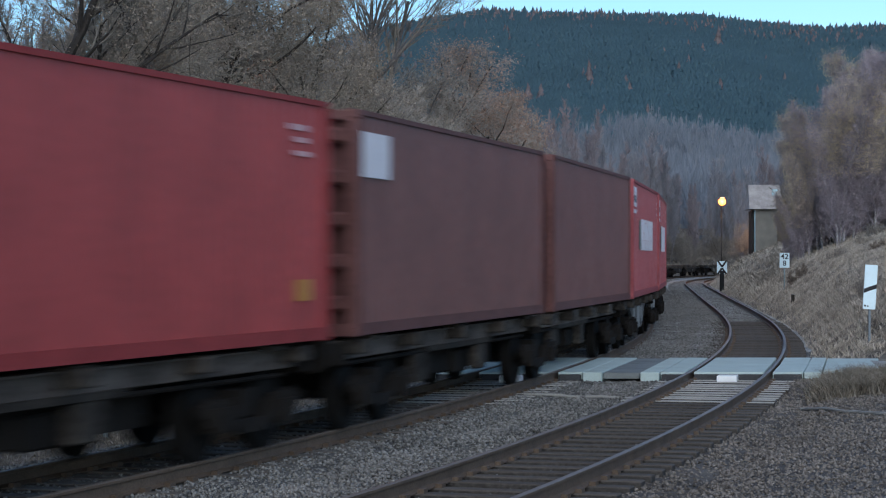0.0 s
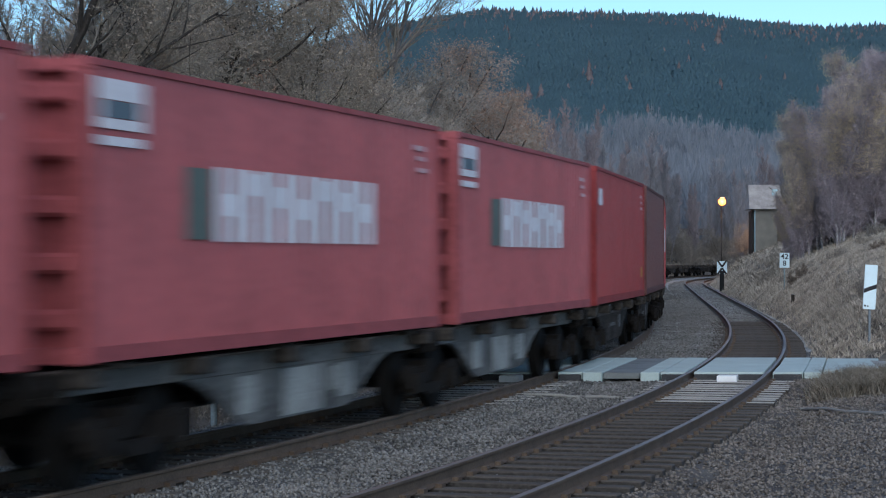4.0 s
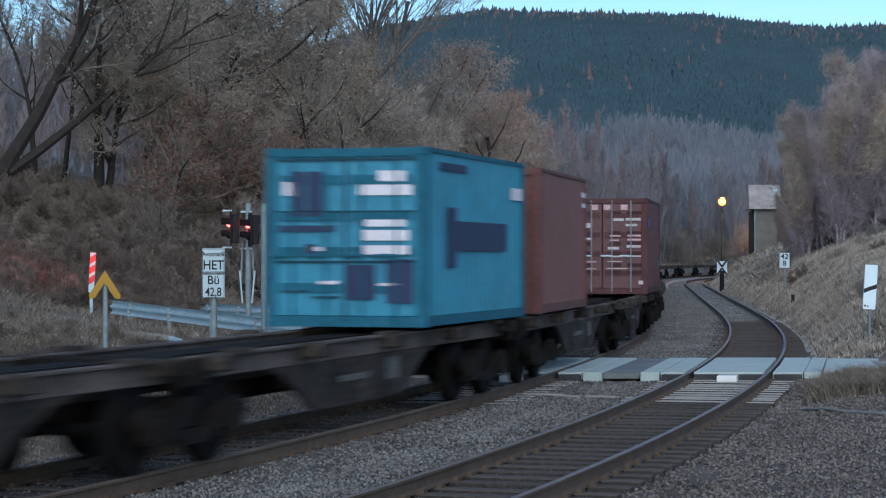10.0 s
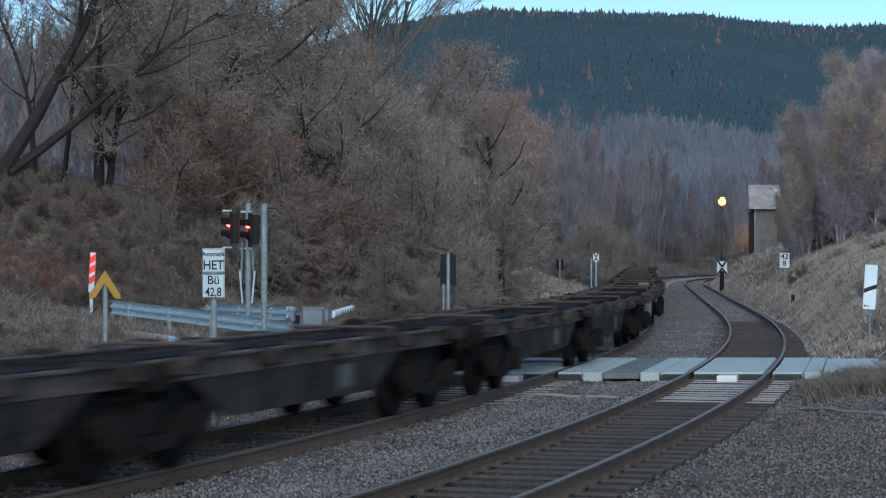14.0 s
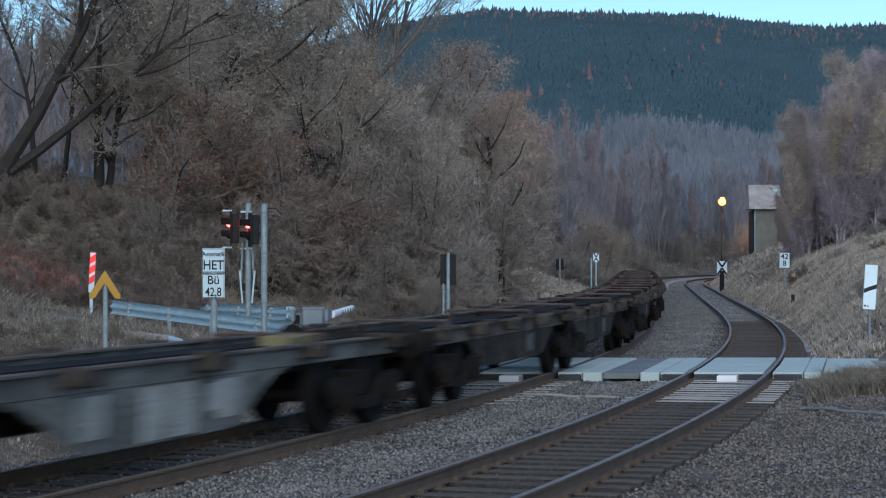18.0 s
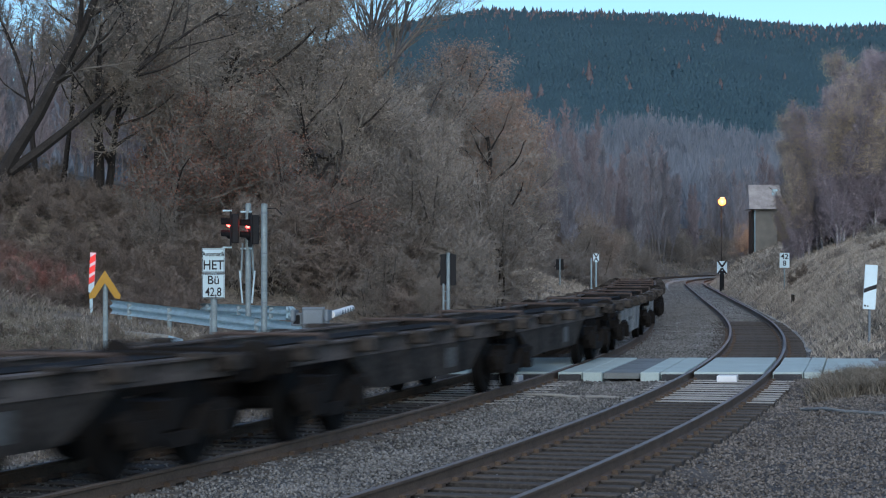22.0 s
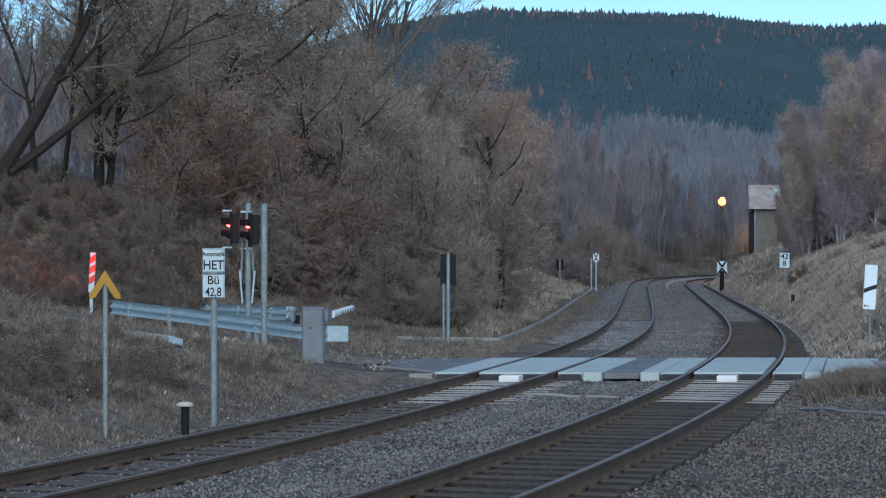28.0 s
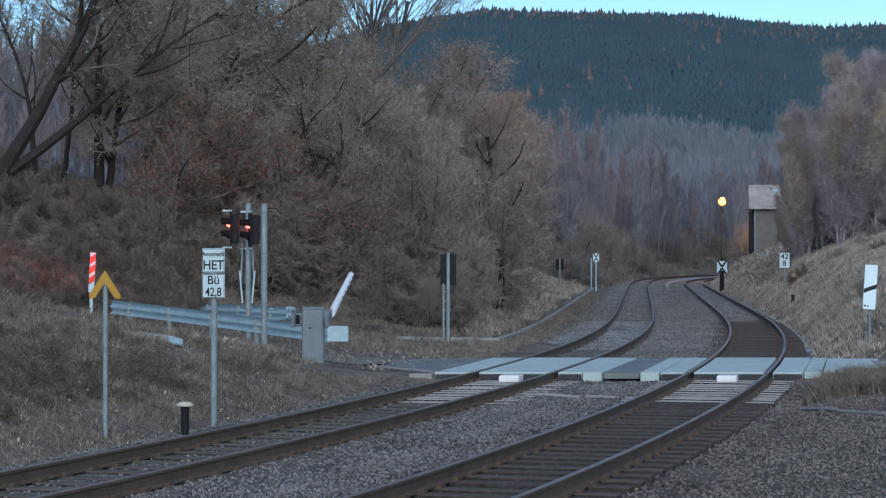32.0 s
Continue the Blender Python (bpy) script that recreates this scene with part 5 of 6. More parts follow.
def bogie_meshes():
    bm = bmesh.new()
    for sy in (-1, 1):
        pr = prism([(-1.35, .62), (-1.1, .72), (-.55, .62), (-.3, .42), (.3, .42), (.55, .62), (1.1, .72), (1.35, .62),
                    (1.3, .5), (1.05, .5), (.6, .42), (.35, .27), (-.35, .27), (-.6, .42), (-1.05, .5), (-1.3, .5)],
                   sy * 1.03 - .05, sy * 1.03 + .05)
        me = bpy.data.meshes.new("tmp")
        pr.to_mesh(me)
        pr.free()
        bm.from_mesh(me)
        for x in (-.9, .9):
            box(bm, x - .14, x + .14, sy * 1.03 - .13, sy * 1.03 + .13, .33, .6)
            for dx in (-.26, .26):
                tube(bm, (x + dx, sy * 1.05, .4), (x + dx, sy * 1.05, .68), .07, n=8)
    box(bm, -.2, .2, -1.0, 1.0, .45, .75)
    me = bpy.data.meshes.new("bogie_frame")
    bm.to_mesh(me)
    bm.free()
    me.materials.append(M["wagon"])
    return me


WHEELSET, BOGIE = wheelset_mesh(), bogie_meshes()


def wagon(q0, q1, paint, joint_last, boxy=False, yellow=False, label="", loaded=False, plate=False, skeletal=False):
    """Half of an articulated container wagon from q0 to q1 metres behind the train's head.
    Local x runs back along the train; joint_last: the shared bogie is at its rear end."""
    n = q1 - q0
    root = thing("container_wagon", label or "grimy dark articulated container wagon on the rails", "freight wagon", "wagons of the goods train")
    main, trim = M["wagonpanel" if paint == "wagon" else paint], M["wagon"]
    if paint == "wagonlight":
        main = M["wagonmid" if plate else "wagonworn"]
    j = n if joint_last else 0.0          # the joint
    sgn = -1 if joint_last else 1         # from the joint into the unit
    c = j + sgn * ((n - 2.3) / 2 + .06)   # middle of the belly
    free = 0.0 if joint_last else n       # the buffer end
    lo, hi = sorted((j + sgn * 0.12, free - sgn * 0.55))
    for sy in (-1, 1):
        part("side_sill", boxes((lo, hi, sy * .88 - .05, sy * .88 + .05, .92, 1.145), bevel=.01), M["sill"] if paint == "wagon" else M["wagonmid"], root)
        part("top_flange", boxes((lo, hi, sy * .88 - .12, sy * .88 + .08, 1.145, 1.17)), M["sill"], root)
        if boxy:
            half = [(3.75, .93), (3.45, .84), (3.05, .66), (2.6, .47), (2.3, .45)]
        else:
            half = [(3.75, .93), (3.4, .9), (3.0, .82), (2.6, .66), (2.2, .46), (1.95, .36), (1.65, .31)]
        if paint == "wagonlight" and not plate:
            half = [(3.4, .93), (3.25, .84), (3.1, .66), (2.95, .45), (2.75, .35), (2.5, .32)]
        if skeletal:
            for x0, x1 in ((c - 2.6, c - 1.9), (c + 1.2, c + 1.75)):
                part("side_box", boxes((x0, x1, sy * .8 - .08, sy * .8 + .08, .42, .93), bevel=.02), M["wagonpanel"], root)
            part("brake_pipe", tubes(((lo + .4, sy * .86, .86), (hi - .4, sy * .86, .84), .03), n=6), trim, root)
            part("belly_beam", boxes((c - 3.2, c + 3.2, sy * .55 - .05, sy * .55 + .05, .45, .95)), trim, root)
        pr = prism([(c - dx, z) for dx, z in ([(2.2, .93), (1.9, .84), (1.2, .84)] if skeletal else half)] + [(c + dx, z) for dx, z in ([(1.2, .84), (1.9, .84), (2.2, .93)] if skeletal else half[::-1])], sy * .88 - .035, sy * .88 + .035)
        belly = part("side_panel", pr, main, root, "worn grey painted side panel" if paint == "wagonlight" else "")
        for dx in () if skeletal else (-1.45, -.3, .9, 1.5):
            part("stiffener", boxes((c + dx - .05, c + dx + .05, sy * .9 - .02, sy * .9 + .035, .36 if not boxy else .55, 1.14)), main, belly)
        if not boxy and not skeletal:
            tagged(part("lettering", boxes(*[(c - .9 + k * .33, c - .65 + k * .33, sy * .917, sy * .917 + sy * .006, .62, .7) for k in range(4)]), M["wagonmid"], belly), kind="stuff")
        if not skeletal:
            part("data_plate", boxes((c + 1.1, c + 1.65, sy * .917, sy * .917 + sy * .006, .55, .85)), M["wagonlight" if paint == "wagonlight" else "wagonmid"], belly)
        if plate:
            part("light_plate", boxes((c - .55, c + .75, sy * .917, sy * .917 + sy * .012, .34, .9)), M["wagonlight"], belly, "pale worn plate")
            for dx in (-2.0, 1.35):
                part("light_plate", boxes((c + dx, c + dx + .6, sy * .917, sy * .917 + sy * .012, .45, .88)), M["wagonlight"], belly, "pale worn plate")
        for x in np.linspace(lo + .5, hi - .5, 5):
            part("container_seat", boxes((x - .16, x + .16, sy * 1.06 - .15, sy * 1.06 + .15, 1.0, 1.19), bevel=.02), M["wagonpanel"], root)
    if yellow and not joint_last:
        part("folded_stop", boxes((j + sgn * 10.7 - .5, j + sgn * 10.7 + .5, -.6, -.2, 1.1, 1.25), bevel=.02), M["yellow"], root, "faded yellow folding stop")
    part("centre_sill", boxes((lo, hi, -.28, .28, .75, 1.13)), trim, root)
    for x in np.linspace(lo + .3, hi - .3, 7):
        part("cross_beam", boxes((x - .09, x + .09, -.84, .84, .9, 1.05)), trim, root)
    for x in (lo, hi - .2):
        part("end_beam", boxes((x, x + .2, -1.05, 1.05, .86, 1.17), bevel=.015), trim, root)
    part("brake_tank", tubes(((c - 1.6, .3, .62), (c - .5, .3, .62), .2), n=12), trim, root)
    part("brake_gear", boxes((c + .4, c + 1.2, -.7, .7, .4, .75), bevel=.03), trim, root)
    for x in np.linspace(lo + 1.2, hi - 1.2, 4 if boxy else 3):
        for sy in (-1, 1):
            part("spigot", boxes((x - .16, x + .16, sy * 1.02 - .14, sy * 1.02 + .14, 1.16, 1.222), bevel=.006), M["wagonpanel"], root)
    for x in (() if loaded else (lo + 2.2, hi - 2.6)):
        part("folded_frame", tubes(((x, -.75, 1.07), (x, -.75, 1.25), .025), ((x, -.75, 1.25), (x, .75, 1.25), .025), ((x, .75, 1.25), (x, .75, 1.07), .025),
                                   ((x + .6, -.75, 1.07), (x, -.75, 1.25), .02), ((x + .6, .75, 1.07), (x, .75, 1.25), .02), n=6), M["rust"], root)
    e = free - sgn * 0.55
    for sy in (-1, 1):
        bm = tubes((((e, sy * .875, 1.04)), (free - sgn * .1, sy * .875, 1.04), .1), ((free - sgn * .1, sy * .875, 1.04), (free - sgn * .02, sy * .875, 1.04), .24), n=12)
        part("buffer", bm, trim, root)
    part("coupling", boxes(*[tuple(sorted((e, free - sgn * .05))) + (-.06, .06, .92, 1.0)]), trim, root)
    if joint_last or q0 == FIRST:
        spots = [j, free - sgn * 2.3] if joint_last else [free - sgn * 2.3]
    else:
        spots = [free - sgn * 2.3]
    for x in spots:
        bg = new("bogie", BOGIE)
        bg.parent = root
        bg.matrix_basis = pose(x, 0, 0)
        for dx in (-.9, .9):
            w = new("wheelset", WHEELSET)
            w.parent = bg
            w.matrix_basis = pose(dx, 0, .46)
            WHEELS.append((w, q0 + x + dx, dx))
    p0, p1 = (free - sgn * 2.3, j)
    MOVERS.append((root, q0 + min(p0, p1), q0 + max(p0, p1), q0))
    return root


def corrugated(x0, x1, y, z0, z1, out):
    """A pressed steel wall along x, its ribs facing out."""
    pitch, d = .278, .028
    xs, ys = [], []
    k = max(1, int(round((x1 - x0) / pitch)))
    p = (x1 - x0) / k
    for i in range(k):
        a = x0 + i * p
        for f, o in ((0, 0), (.25, 0), (.37, -d), (.63, -d), (.75, 0)):
            xs.append(a + f * p)
            ys.append(y + out * (o - .01))
    xs.append(x1)
    ys.append(y - out * .01)
    bm = bmesh.new()
    lowv = [bm.verts.new((a, b, z0)) for a, b in zip(xs, ys)]
    topv = [bm.verts.new((a, b, z1)) for a, b in zip(xs, ys)]
    for i in range(len(xs) - 1):
        q = (lowv[i], lowv[i + 1], topv[i + 1], topv[i])
        bm.faces.new(q if out < 0 else q[::-1])
    bm.normal_update()
    return bm


PAINT = {}
SMOOTH_ENDS = ("pale_grey", "rust_brown")


def paint_of(name, color):
    if name not in PAINT:
        PAINT[name] = (material(name + "_container_paint", color, 0.48, 0.9, 0.2, 0.06, 9, spec=0.4),
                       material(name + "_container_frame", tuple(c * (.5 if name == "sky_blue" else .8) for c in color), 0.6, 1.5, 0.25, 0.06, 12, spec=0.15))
    return PAINT[name]


def container(q0, n, h, paint, color, label, marks, pivots, doors=False):
    """A steel freight container from q0, n long and h high; its leading end is at local x = 0, its near side at local y = -1.22."""
    body, frame_mat = paint_of(paint, color)
    root = thing("freight_container", label, "container", "containers on the goods train")
    w = 1.219
    for x in (0.08, n - .08):
        for sy in (-1, 1):
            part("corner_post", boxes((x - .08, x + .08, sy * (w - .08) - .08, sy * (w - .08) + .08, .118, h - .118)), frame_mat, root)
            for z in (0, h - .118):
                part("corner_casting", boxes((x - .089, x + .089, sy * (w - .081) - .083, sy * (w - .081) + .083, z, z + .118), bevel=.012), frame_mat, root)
    for sy in (-1, 1):
        part("top_rail", boxes((.16, n - .16, sy * (w - .03) - .03, sy * (w - .03) + .03, h - .07, h - .005)), frame_mat, root)
        part("bottom_rail", boxes((.16, n - .16, sy * (w - .04) - .04, sy * (w - .04) + .04, .02, .17)), frame_mat, root)
        part("side_wall", corrugated(.16, n - .16, sy * (w - .012), .17, h - .07, sy), body, root)
    part("roof", boxes((.1, n - .1, -w + .06, w - .06, h - .04, h - .015)), body, root)
    part("floor", boxes((.1, n - .1, -w + .08, w - .08, .08, .14)), frame_mat, root)
    for x0, x1 in ((.0, .12), (n - .12, n)):
        part("end_header", boxes((x0, x1, -w + .16, w - .16, h - .13, h - .01)), frame_mat, root)
        part("end_sill", boxes((x0, x1, -w + .16, w - .16, .01, .16)), frame_mat, root)
    # leading end: doors with lock rods, or a ribbed wall
    if doors:
        for a, b in ((-w + .165, -.012), (.012, w - .165)):
            d = part("door", boxes((.02, .07, a, b, .165, h - .14), bevel=.008), body, root)
            for z in (h * .22, h * .42, h * .62, h * .82):
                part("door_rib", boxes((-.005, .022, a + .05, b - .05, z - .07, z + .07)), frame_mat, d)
            for y in (a + .28, b - .25):
                part("lock_rod", tubes(((-.03, y, .06), (-.03, y, h - .06), .017), n=6), frame_mat if paint == "sky_blue" else M["poststeel"], d)
                part("handle", boxes((-.06, -.02, min(y, y + .3), max(y, y + .3), 1.02, 1.06)), frame_mat if paint == "sky_blue" else M["galv"], d)
    else:
        # darker frame colour on this end stands in for shade between containers
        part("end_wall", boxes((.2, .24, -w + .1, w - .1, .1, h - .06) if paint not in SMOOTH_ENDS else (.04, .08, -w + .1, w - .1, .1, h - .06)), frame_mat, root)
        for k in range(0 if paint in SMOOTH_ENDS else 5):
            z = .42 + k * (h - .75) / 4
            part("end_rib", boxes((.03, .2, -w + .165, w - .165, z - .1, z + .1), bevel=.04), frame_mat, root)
    bm = boxes((n - .07, n - .03, -w + .165, w - .165, .165, h - .14))
    part("end_wall", bm, body, root)
    # flat markings: rows of (mark, material, boxes)
    for nm, mat, rows, face in marks:
        if face == "side":
            for sy in (-1, 1):
                for a, b, z0, z1 in rows:
                    part(nm, boxes((a if sy < 0 else n - b, b if sy < 0 else n - a, sy * (w - .008), sy * (w - .002), z0, z1)), mat, root)
        else:
            for a, b, z0, z1 in rows:
                part(nm, boxes((-.012, -.004, -b, -a, z0, z1)), mat, root)
    MOVERS.append((root, pivots[0], pivots[1], q0))
    return root


MARK_WHITE = material("white_stencil_paint", (0.78, 0.75, 0.78), 0.6, 1.2, 0.12, 0.02, 20)
MARK_WORN = material("worn_white_stencil", (0.55, 0.36, 0.38), 0.6, 3, 0.3, 0.02, 20)
MARK_SHADE = material("maroon_recess_shade", (0.045, 0.016, 0.018), 0.7, 3, 0.2, 0.02, 20)
MARK_SEAM = material("dark_teal_seam", (0.012, 0.05, 0.07), 0.7, 3, 0.2, 0.02, 20)
MARK_PALE = material("thin_pale_lettering", (0.52, 0.46, 0.46), 0.6, 3, 0.2, 0.02, 20)
MARK_NAVY = material("navy_stencil_paint", (0.03, 0.045, 0.10), 0.6, 1.2, 0.15, 0.02, 20)
MARK_FADED = material("faded_blue_grey_paint", (0.12, 0.16, 0.19), 0.6, 1.2, 0.15, 0.02, 20)
MARK_ORANGE = material("faded_orange_paint", (0.45, 0.22, 0.05), 0.6, 1.2, 0.15, 0.02, 20)
MARK_GREEN = material("grey_green_stencil_paint", (0.12, 0.15, 0.13), 0.6, 1.2, 0.15, 0.02, 20)
MARK_BLUE = material("bright_blue_sticker", (0.03, 0.20, 0.55), 0.5, 1.2, 0.1, 0.02, 20)


def wordmark(x0, x1, z0, z1, count=7, missing=()):
    """Plain upright bars in the place of a big painted company name."""
    p = (x1 - x0) / count
    rows = []
    for i in range(count):
        a = x0 + i * p
        rows.append((a + .02 * p, a + .36 * p, z0, z1))
        rows.append((a + .6 * p, a + .94 * p, z0, z1))
        zc = z0 + (z1 - z0) * (.35 + .3 * ((i * 5) % 3) / 2)
        rows.append((a + .36 * p, a + .6 * p, zc, zc + (z1 - z0) * .3))
    return rows


LONG, HIGH, STD = 11.35, 2.896, 2.591
RED, BROWN, BRIGHT = (0.335, 0.055, 0.054), (0.165, 0.075, 0.068), (0.52, 0.078, 0.062)
FIRST = 2.95

# couplings and joints of the wagons, metres behind the head
def pair(q0, joint, q1, paint, **more):
    a = wagon(q0, joint, paint, True, **more)
    b = wagon(joint, q1, paint, False, **more)
    return a, b


wagon(FIRST, 15.28, "wagon", False, loaded=True, skeletal=True)
pair(15.28, 27.6, 39.95, "wagon", loaded=True, skeletal=True)
pair(39.95, 52.3, 64.6, "wagonlight", loaded=True, plate=True, label="container wagon with worn light grey side panels")
pair(64.6, 76.95, 89.3, "wagonlight", loaded=True, plate=True, label="container wagon with worn light grey side panels")
pair(89.3, 101.6, 114.0, "wagon", loaded=True)
pair(114.0, 126.35, 138.7, "wagon", loaded=True, skeletal=True)
pair(138.7, 152.4, 166.6, "wagon", loaded=True, label="empty dark articulated container wagon")
pair(166.6, 180.8, 195.0, "wagon", loaded=True, label="partly loaded dark articulated container wagon")
pair(195.0, 206.8, 218.5, "wagon", boxy=True, label="empty black container wagon with straight sills")
pair(218.5, 230.2, 241.9, "wagon", boxy=True, label="empty black container wagon with straight sills")
pair(241.9, 256.1, 270.2, "wagonlight", plate=True, yellow=True, label="empty container wagon with pale grey panels and yellow seats")
for k in range(3):
    pair(270.2 + k * 24.03, 282.2 + k * 24.03, 294.23 + k * 24.03, "wagon", boxy=True, label="empty black container wagon with straight sills")
pair(342.3, 354.5, 367.0, "wagonlight", label="empty container wagon with pale grey belly panels")
pair(367.0, 379.2, 391.2, "wagonlight", label="last container wagon with pale grey belly panels")


def slot(i):
    a = 15.35 + 12.368 * i
    piv = {-1: (2.95, 12.98)}.get(i)
    if piv is None:
        k = i % 2
        base = 15.28 + 12.34 * (i - k)
        piv = (base + 2.3, base + 12.32) if k == 0 else (base + 12.32, base + 22.35)
    return a + .62, piv


LOGO = ("square_sign", MARK_WHITE, [(.2, 1.3, 2.52, 2.72), (.2, 1.3, 2.24, 2.34), (.2, .32, 2.34, 2.52), (1.18, 1.3, 2.34, 2.52), (.25, 1.25, 2.08, 2.17)], "side")
LOGO_BLUE = ("blue_emblem", MARK_FADED, [(.36, 1.14, 2.35, 2.51)], "side")
CODE = ("code_bar", MARK_WORN, [(10.1, 10.65, 2.5, 2.57), (10.25, 10.65, 2.36, 2.42), (10.25, 10.75, 2.2, 2.26)], "side")
YELLOW = ("orange_patch", MARK_ORANGE, [(10.3, 10.75, .5, .75)], "side")
NAME = [("company_bar", MARK_WHITE, wordmark(3.1, 8.45, 1.18, 1.98), "side"), ("emblem_bar", MARK_GREEN, [(2.3, 3.0, 1.2, 1.95)], "side"), LOGO, LOGO_BLUE, CODE]

plan = [(-1, "dark_red", RED, "dark red long steel container", [CODE, YELLOW]),
        (0, "brown", BROWN, "dull brown long container with a white square sign", [("square_sign", MARK_WHITE, [(.2, 1.45, 2.04, 2.62)], "side")]),
        (1, "brown", BROWN, "dull brown long steel container", [])]
plan += [(i, "red", (0.415, 0.104, 0.11), "red long container with white painted company name", NAME) for i in (2, 3, 4, 5)]
plan += [(6, "dark_red", RED, "plain red long container with small white sign", [("square_sign", MARK_WHITE, [(.5, 1.1, 2.1, 2.45)], "side"), CODE, YELLOW]),
         (7, "brown", BROWN, "dull brown long steel container", []),
         (8, "warm_red", (0.51, 0.10, 0.098), "clear red long container with white painted company name", NAME),
         (9, "bright_red", BRIGHT, "bright red long container with white painted company name", NAME[:1] + [CODE, YELLOW])]
for i, nm, col, lab, marks in plan:
    q, piv = slot(i)
    container(q, LONG, HIGH, nm, col, lab, marks, piv)

container(140.35, 5.4, STD, "pale_grey", (0.33, 0.425, 0.45), "pale grey-blue short container with dark lettering bars",
          [("faded_bar", MARK_FADED, [(1.0, 1.5, .95, 1.75), (1.6, 3.9, 1.15, 1.6)], "side")], (141.0, 152.4))
container(160.45, 5.8, STD, "sky_blue", (0.045, 0.255, 0.372), "bright blue short container with closed double doors",
          [("dark_bar", MARK_NAVY, [(1.1, 1.6, .85, 1.75), (1.6, 4.6, 1.1, 1.55), (.7, 2.2, 2.28, 2.4)], "side"),
           ("white_bar", MARK_WHITE, [(4.9, 5.7, 1.95, 2.15)], "side"),
           ("white_bar", MARK_WHITE, [(.25, .95, 1.05, 1.18), (.25, .95, 1.25, 1.4), (.3, .9, 1.45, 1.55), (.2, 1.0, 1.9, 2.05), (-.95, -.75, 1.9, 2.1), (.5, .9, 2.1, 2.25)], "end"),
           ("dark_bar", MARK_NAVY, [(-.85, -.62, 1.6, 2.25), (-.58, -.35, 1.6, 2.25), (-1.0, -.15, 1.38, 1.47), (-.62, -.45, 1.05, 1.2), (0, .45, .4, .9), (.62, 1.02, .35, .98)], "end"),
           ("door_seam", MARK_SEAM, [(-.015, .015, .17, 2.44), (-1.05, 1.05, 2.4, 2.44), (-1.05, -.02, .93, .96), (.02, 1.05, .93, .96), (-1.05, -.02, 1.66, 1.68), (.02, 1.05, 1.66, 1.68), (-.95, -.55, .5, .53), (-.5, -.1, .42, .45)], "end"),
           ("white_bar", MARK_WHITE, [(-.55, -.35, 1.1, 1.16), (-.4, -.12, .62, .67), (.5, .8, .6, .64)], "end")], (152.4, 164.3), doors=True)
container(167.8, 5.8, STD, "rust_brown", (0.18, 0.083, 0.073), "rust brown short steel container",
          [("code_bar", MARK_WHITE, [(5.1, 5.6, 2.2, 2.3), (5.2, 5.6, 2.0, 2.08)], "side")], (168.9, 180.8))
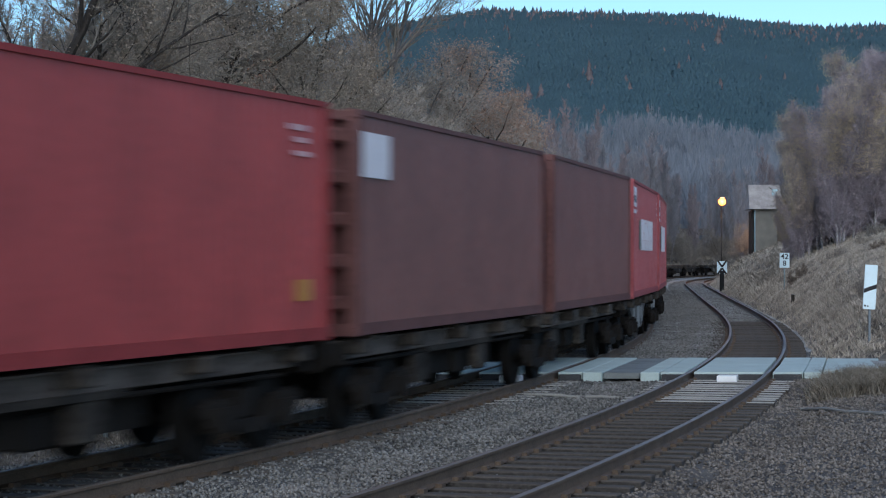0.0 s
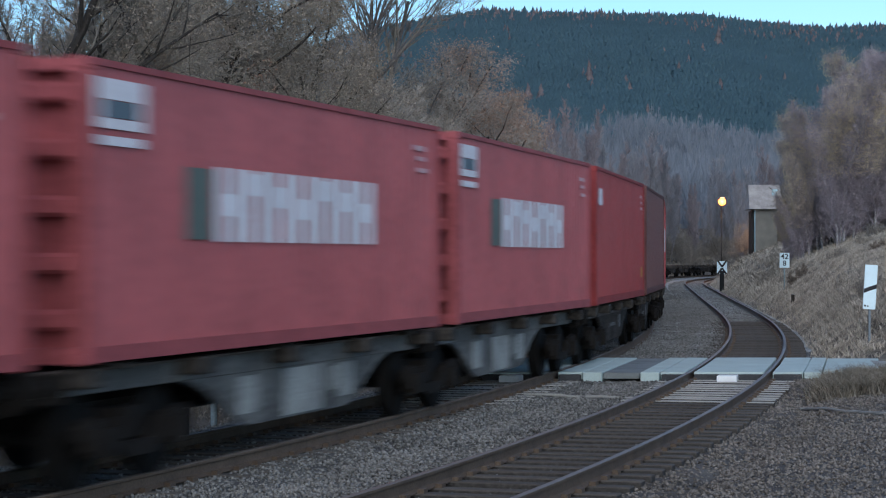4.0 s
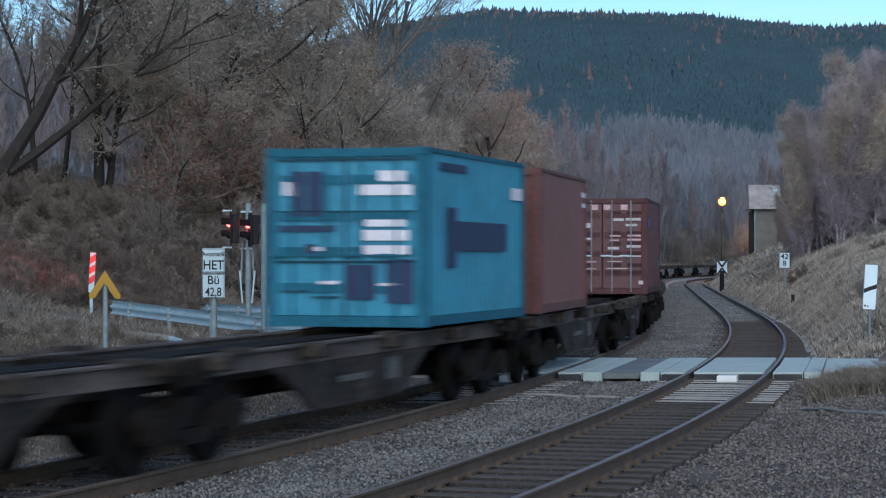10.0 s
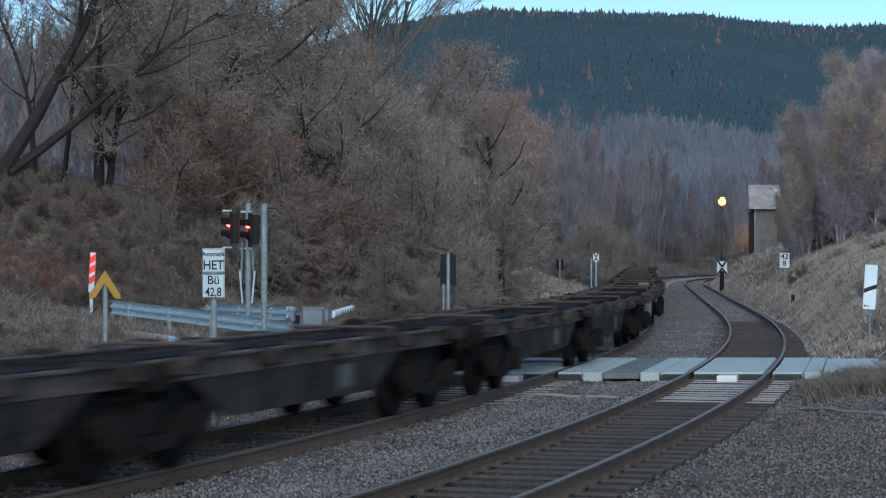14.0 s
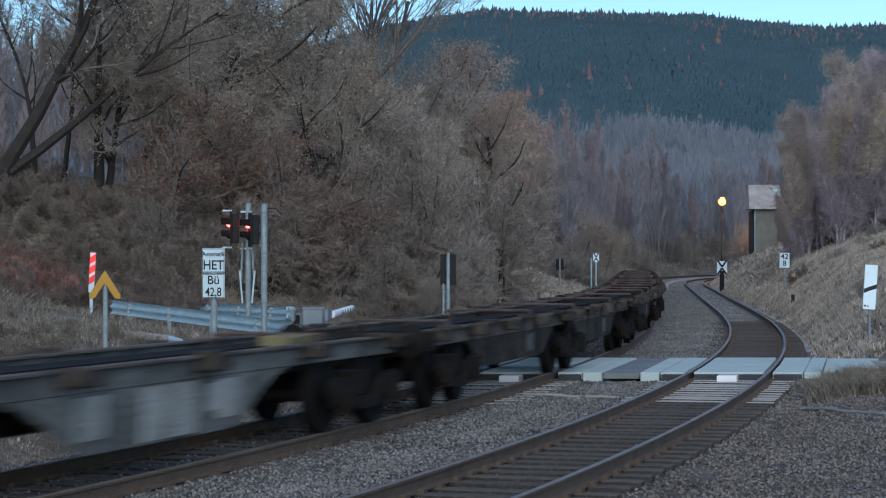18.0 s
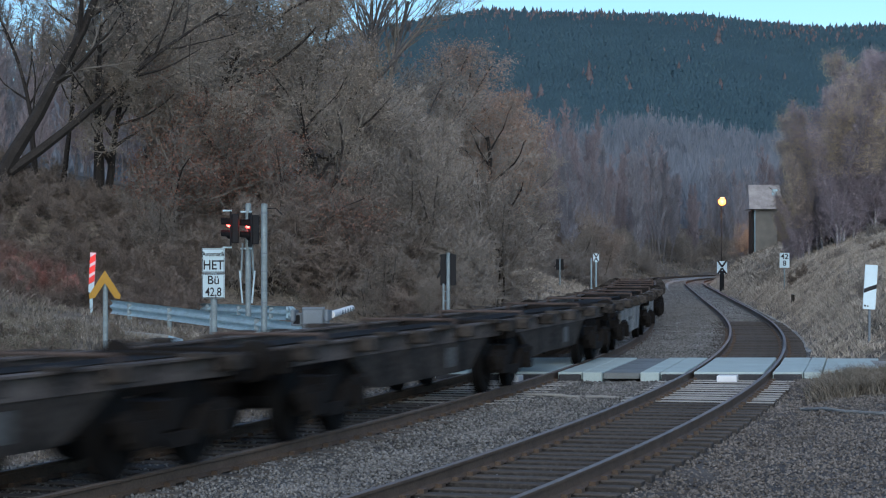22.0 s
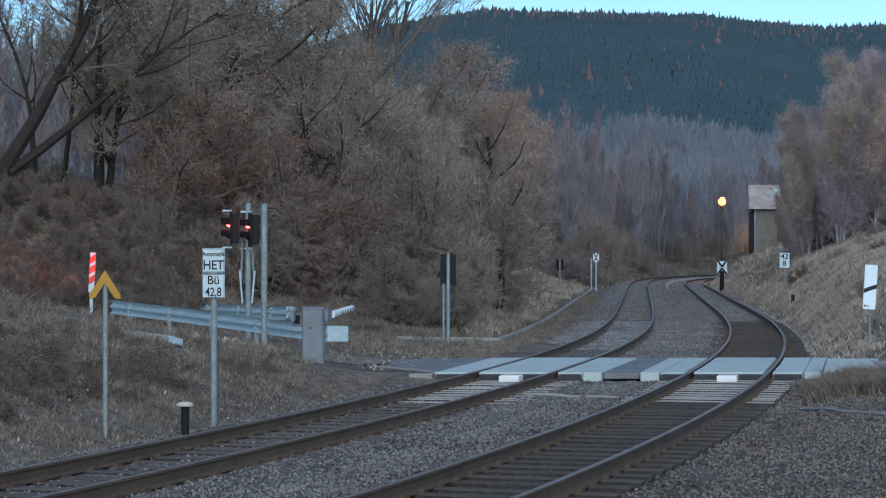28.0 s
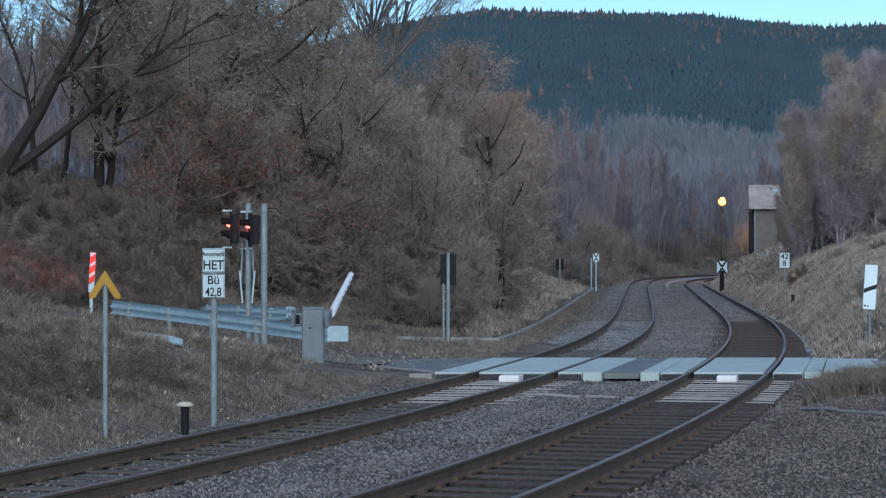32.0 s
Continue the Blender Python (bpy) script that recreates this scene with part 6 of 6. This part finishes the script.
container(187.85, 5.8, STD, "maroon", (0.115, 0.05, 0.05), "maroon short container with closed doors and white markings",
          [("blue_sticker", MARK_BLUE, [(-1.02, -.7, 1.76, 1.94)], "end"),
           # flat dark bars: shade of the door recesses as colour, nothing is cut in
           ("door_recess", MARK_SHADE, [(x0, x1, z - .045, z + .045) for z in (2.2, 1.66, 1.37, 1.11, .79, .6) for x0, x1 in ((-1.04, -.76), (-.54, -.29), (.21, .5), (.67, 1.05))], "end"),
           ("white_bar", MARK_PALE, [(-.55, -.32, 1.79, 1.92), (.3, .58, 1.98, 2.05), (.63, 1.04, 1.99, 2.06), (.63, .94, 1.84, 1.9), (.15, .45, 1.21, 1.28), (.66, 1.04, 1.26, 1.33), (.2, .56, 1.0, 1.04), (.66, 1.04, 1.01, 1.05),
                                     (-.49, -.3, 1.47, 1.53), (-1.0, -.68, 1.18, 1.25), (-1.02, -.68, .94, 1.01), (.98, 1.1, .27, .37)], "end"),
           ("faded_mark", MARK_WORN, [(.2, .5, 1.56, 1.6), (.68, 1.04, 1.56, 1.61), (.2, .45, 1.44, 1.48), (.68, 1.04, 1.45, 1.5), (-.6, -.16, .86, .89), (-.6, -.16, .67, .7), (.14, .54, .87, .9), (.1, .68, .68, .71)]
            + [(x0, x0 + .18, 2.28, 2.42) for x0 in (-.75, -.3, .04, .5)], "end"),
           ("blue_sticker", MARK_BLUE, [(.5, .8, 1.8, 2.05)], "side"),
           ("faded_bar", MARK_FADED, [(4.8, 5.5, .75, .9)], "side")], (180.8, 192.7), doors=True)


def along(q, t):
    """Where the point q of the train is on the left track at t."""
    s = q - run(t)
    x, y, _ = LEFT.at(s)
    return Vector((x, y, 0))


def motions():
    """Keys all that moves: the wagons, what they carry, their wheels and the barrier arm."""
    times = [i * 0.5 for i in range(65)]
    for ob, a, b, q0 in MOVERS:
        z = DECK if ob.name.startswith("freight") else 0.0
        rows = []
        for t in times:
            pa, pb = along(a, t), along(b, t)
            d = (pb - pa).normalized()
            p = pa + d * (q0 - a)
            rows.append((t, Matrix.Translation((p.x, p.y, z)) @ Matrix.Rotation(math.atan2(d.y, d.x), 4, "Z")))
        walk(ob, rows)
    for w, q, dx in WHEELS:
        t0 = max(0.0, (q - 62) / SPEED)
        t1 = min(SECONDS, (q + 4) / (SPEED - BRAKE * q / SPEED / 1.4) + .3)
        if t1 <= t0:
            continue
        fs = list(range(int(t0 * 30), int(t1 * 30) + 1))
        rows = [(f / 30, pose(dx, 0, .46) @ Matrix.Rotation(-run(f / 30) / .46, 4, "Y")) for f in fs]
        if fs[0] > 0:
            rows.insert(0, (0.0, rows[0][1]))
        if fs[-1] < SECONDS * 30:
            rows.append((SECONDS, rows[-1][1]))
        walk(w, rows)
    arm_keys = [(0.0, 0), (31.1, 0), (31.2, .2), (31.4, 1.3), (31.6, 4), (31.7, 6.2), (31.8, 8.4), (31.9, 10.7), (32.0, 13)]
    walk(BARRIER_ARM, [(t, BARRIER_REST @ Matrix.Rotation(radians(-a), 4, "Y")) for t, a in arm_keys])


motions()
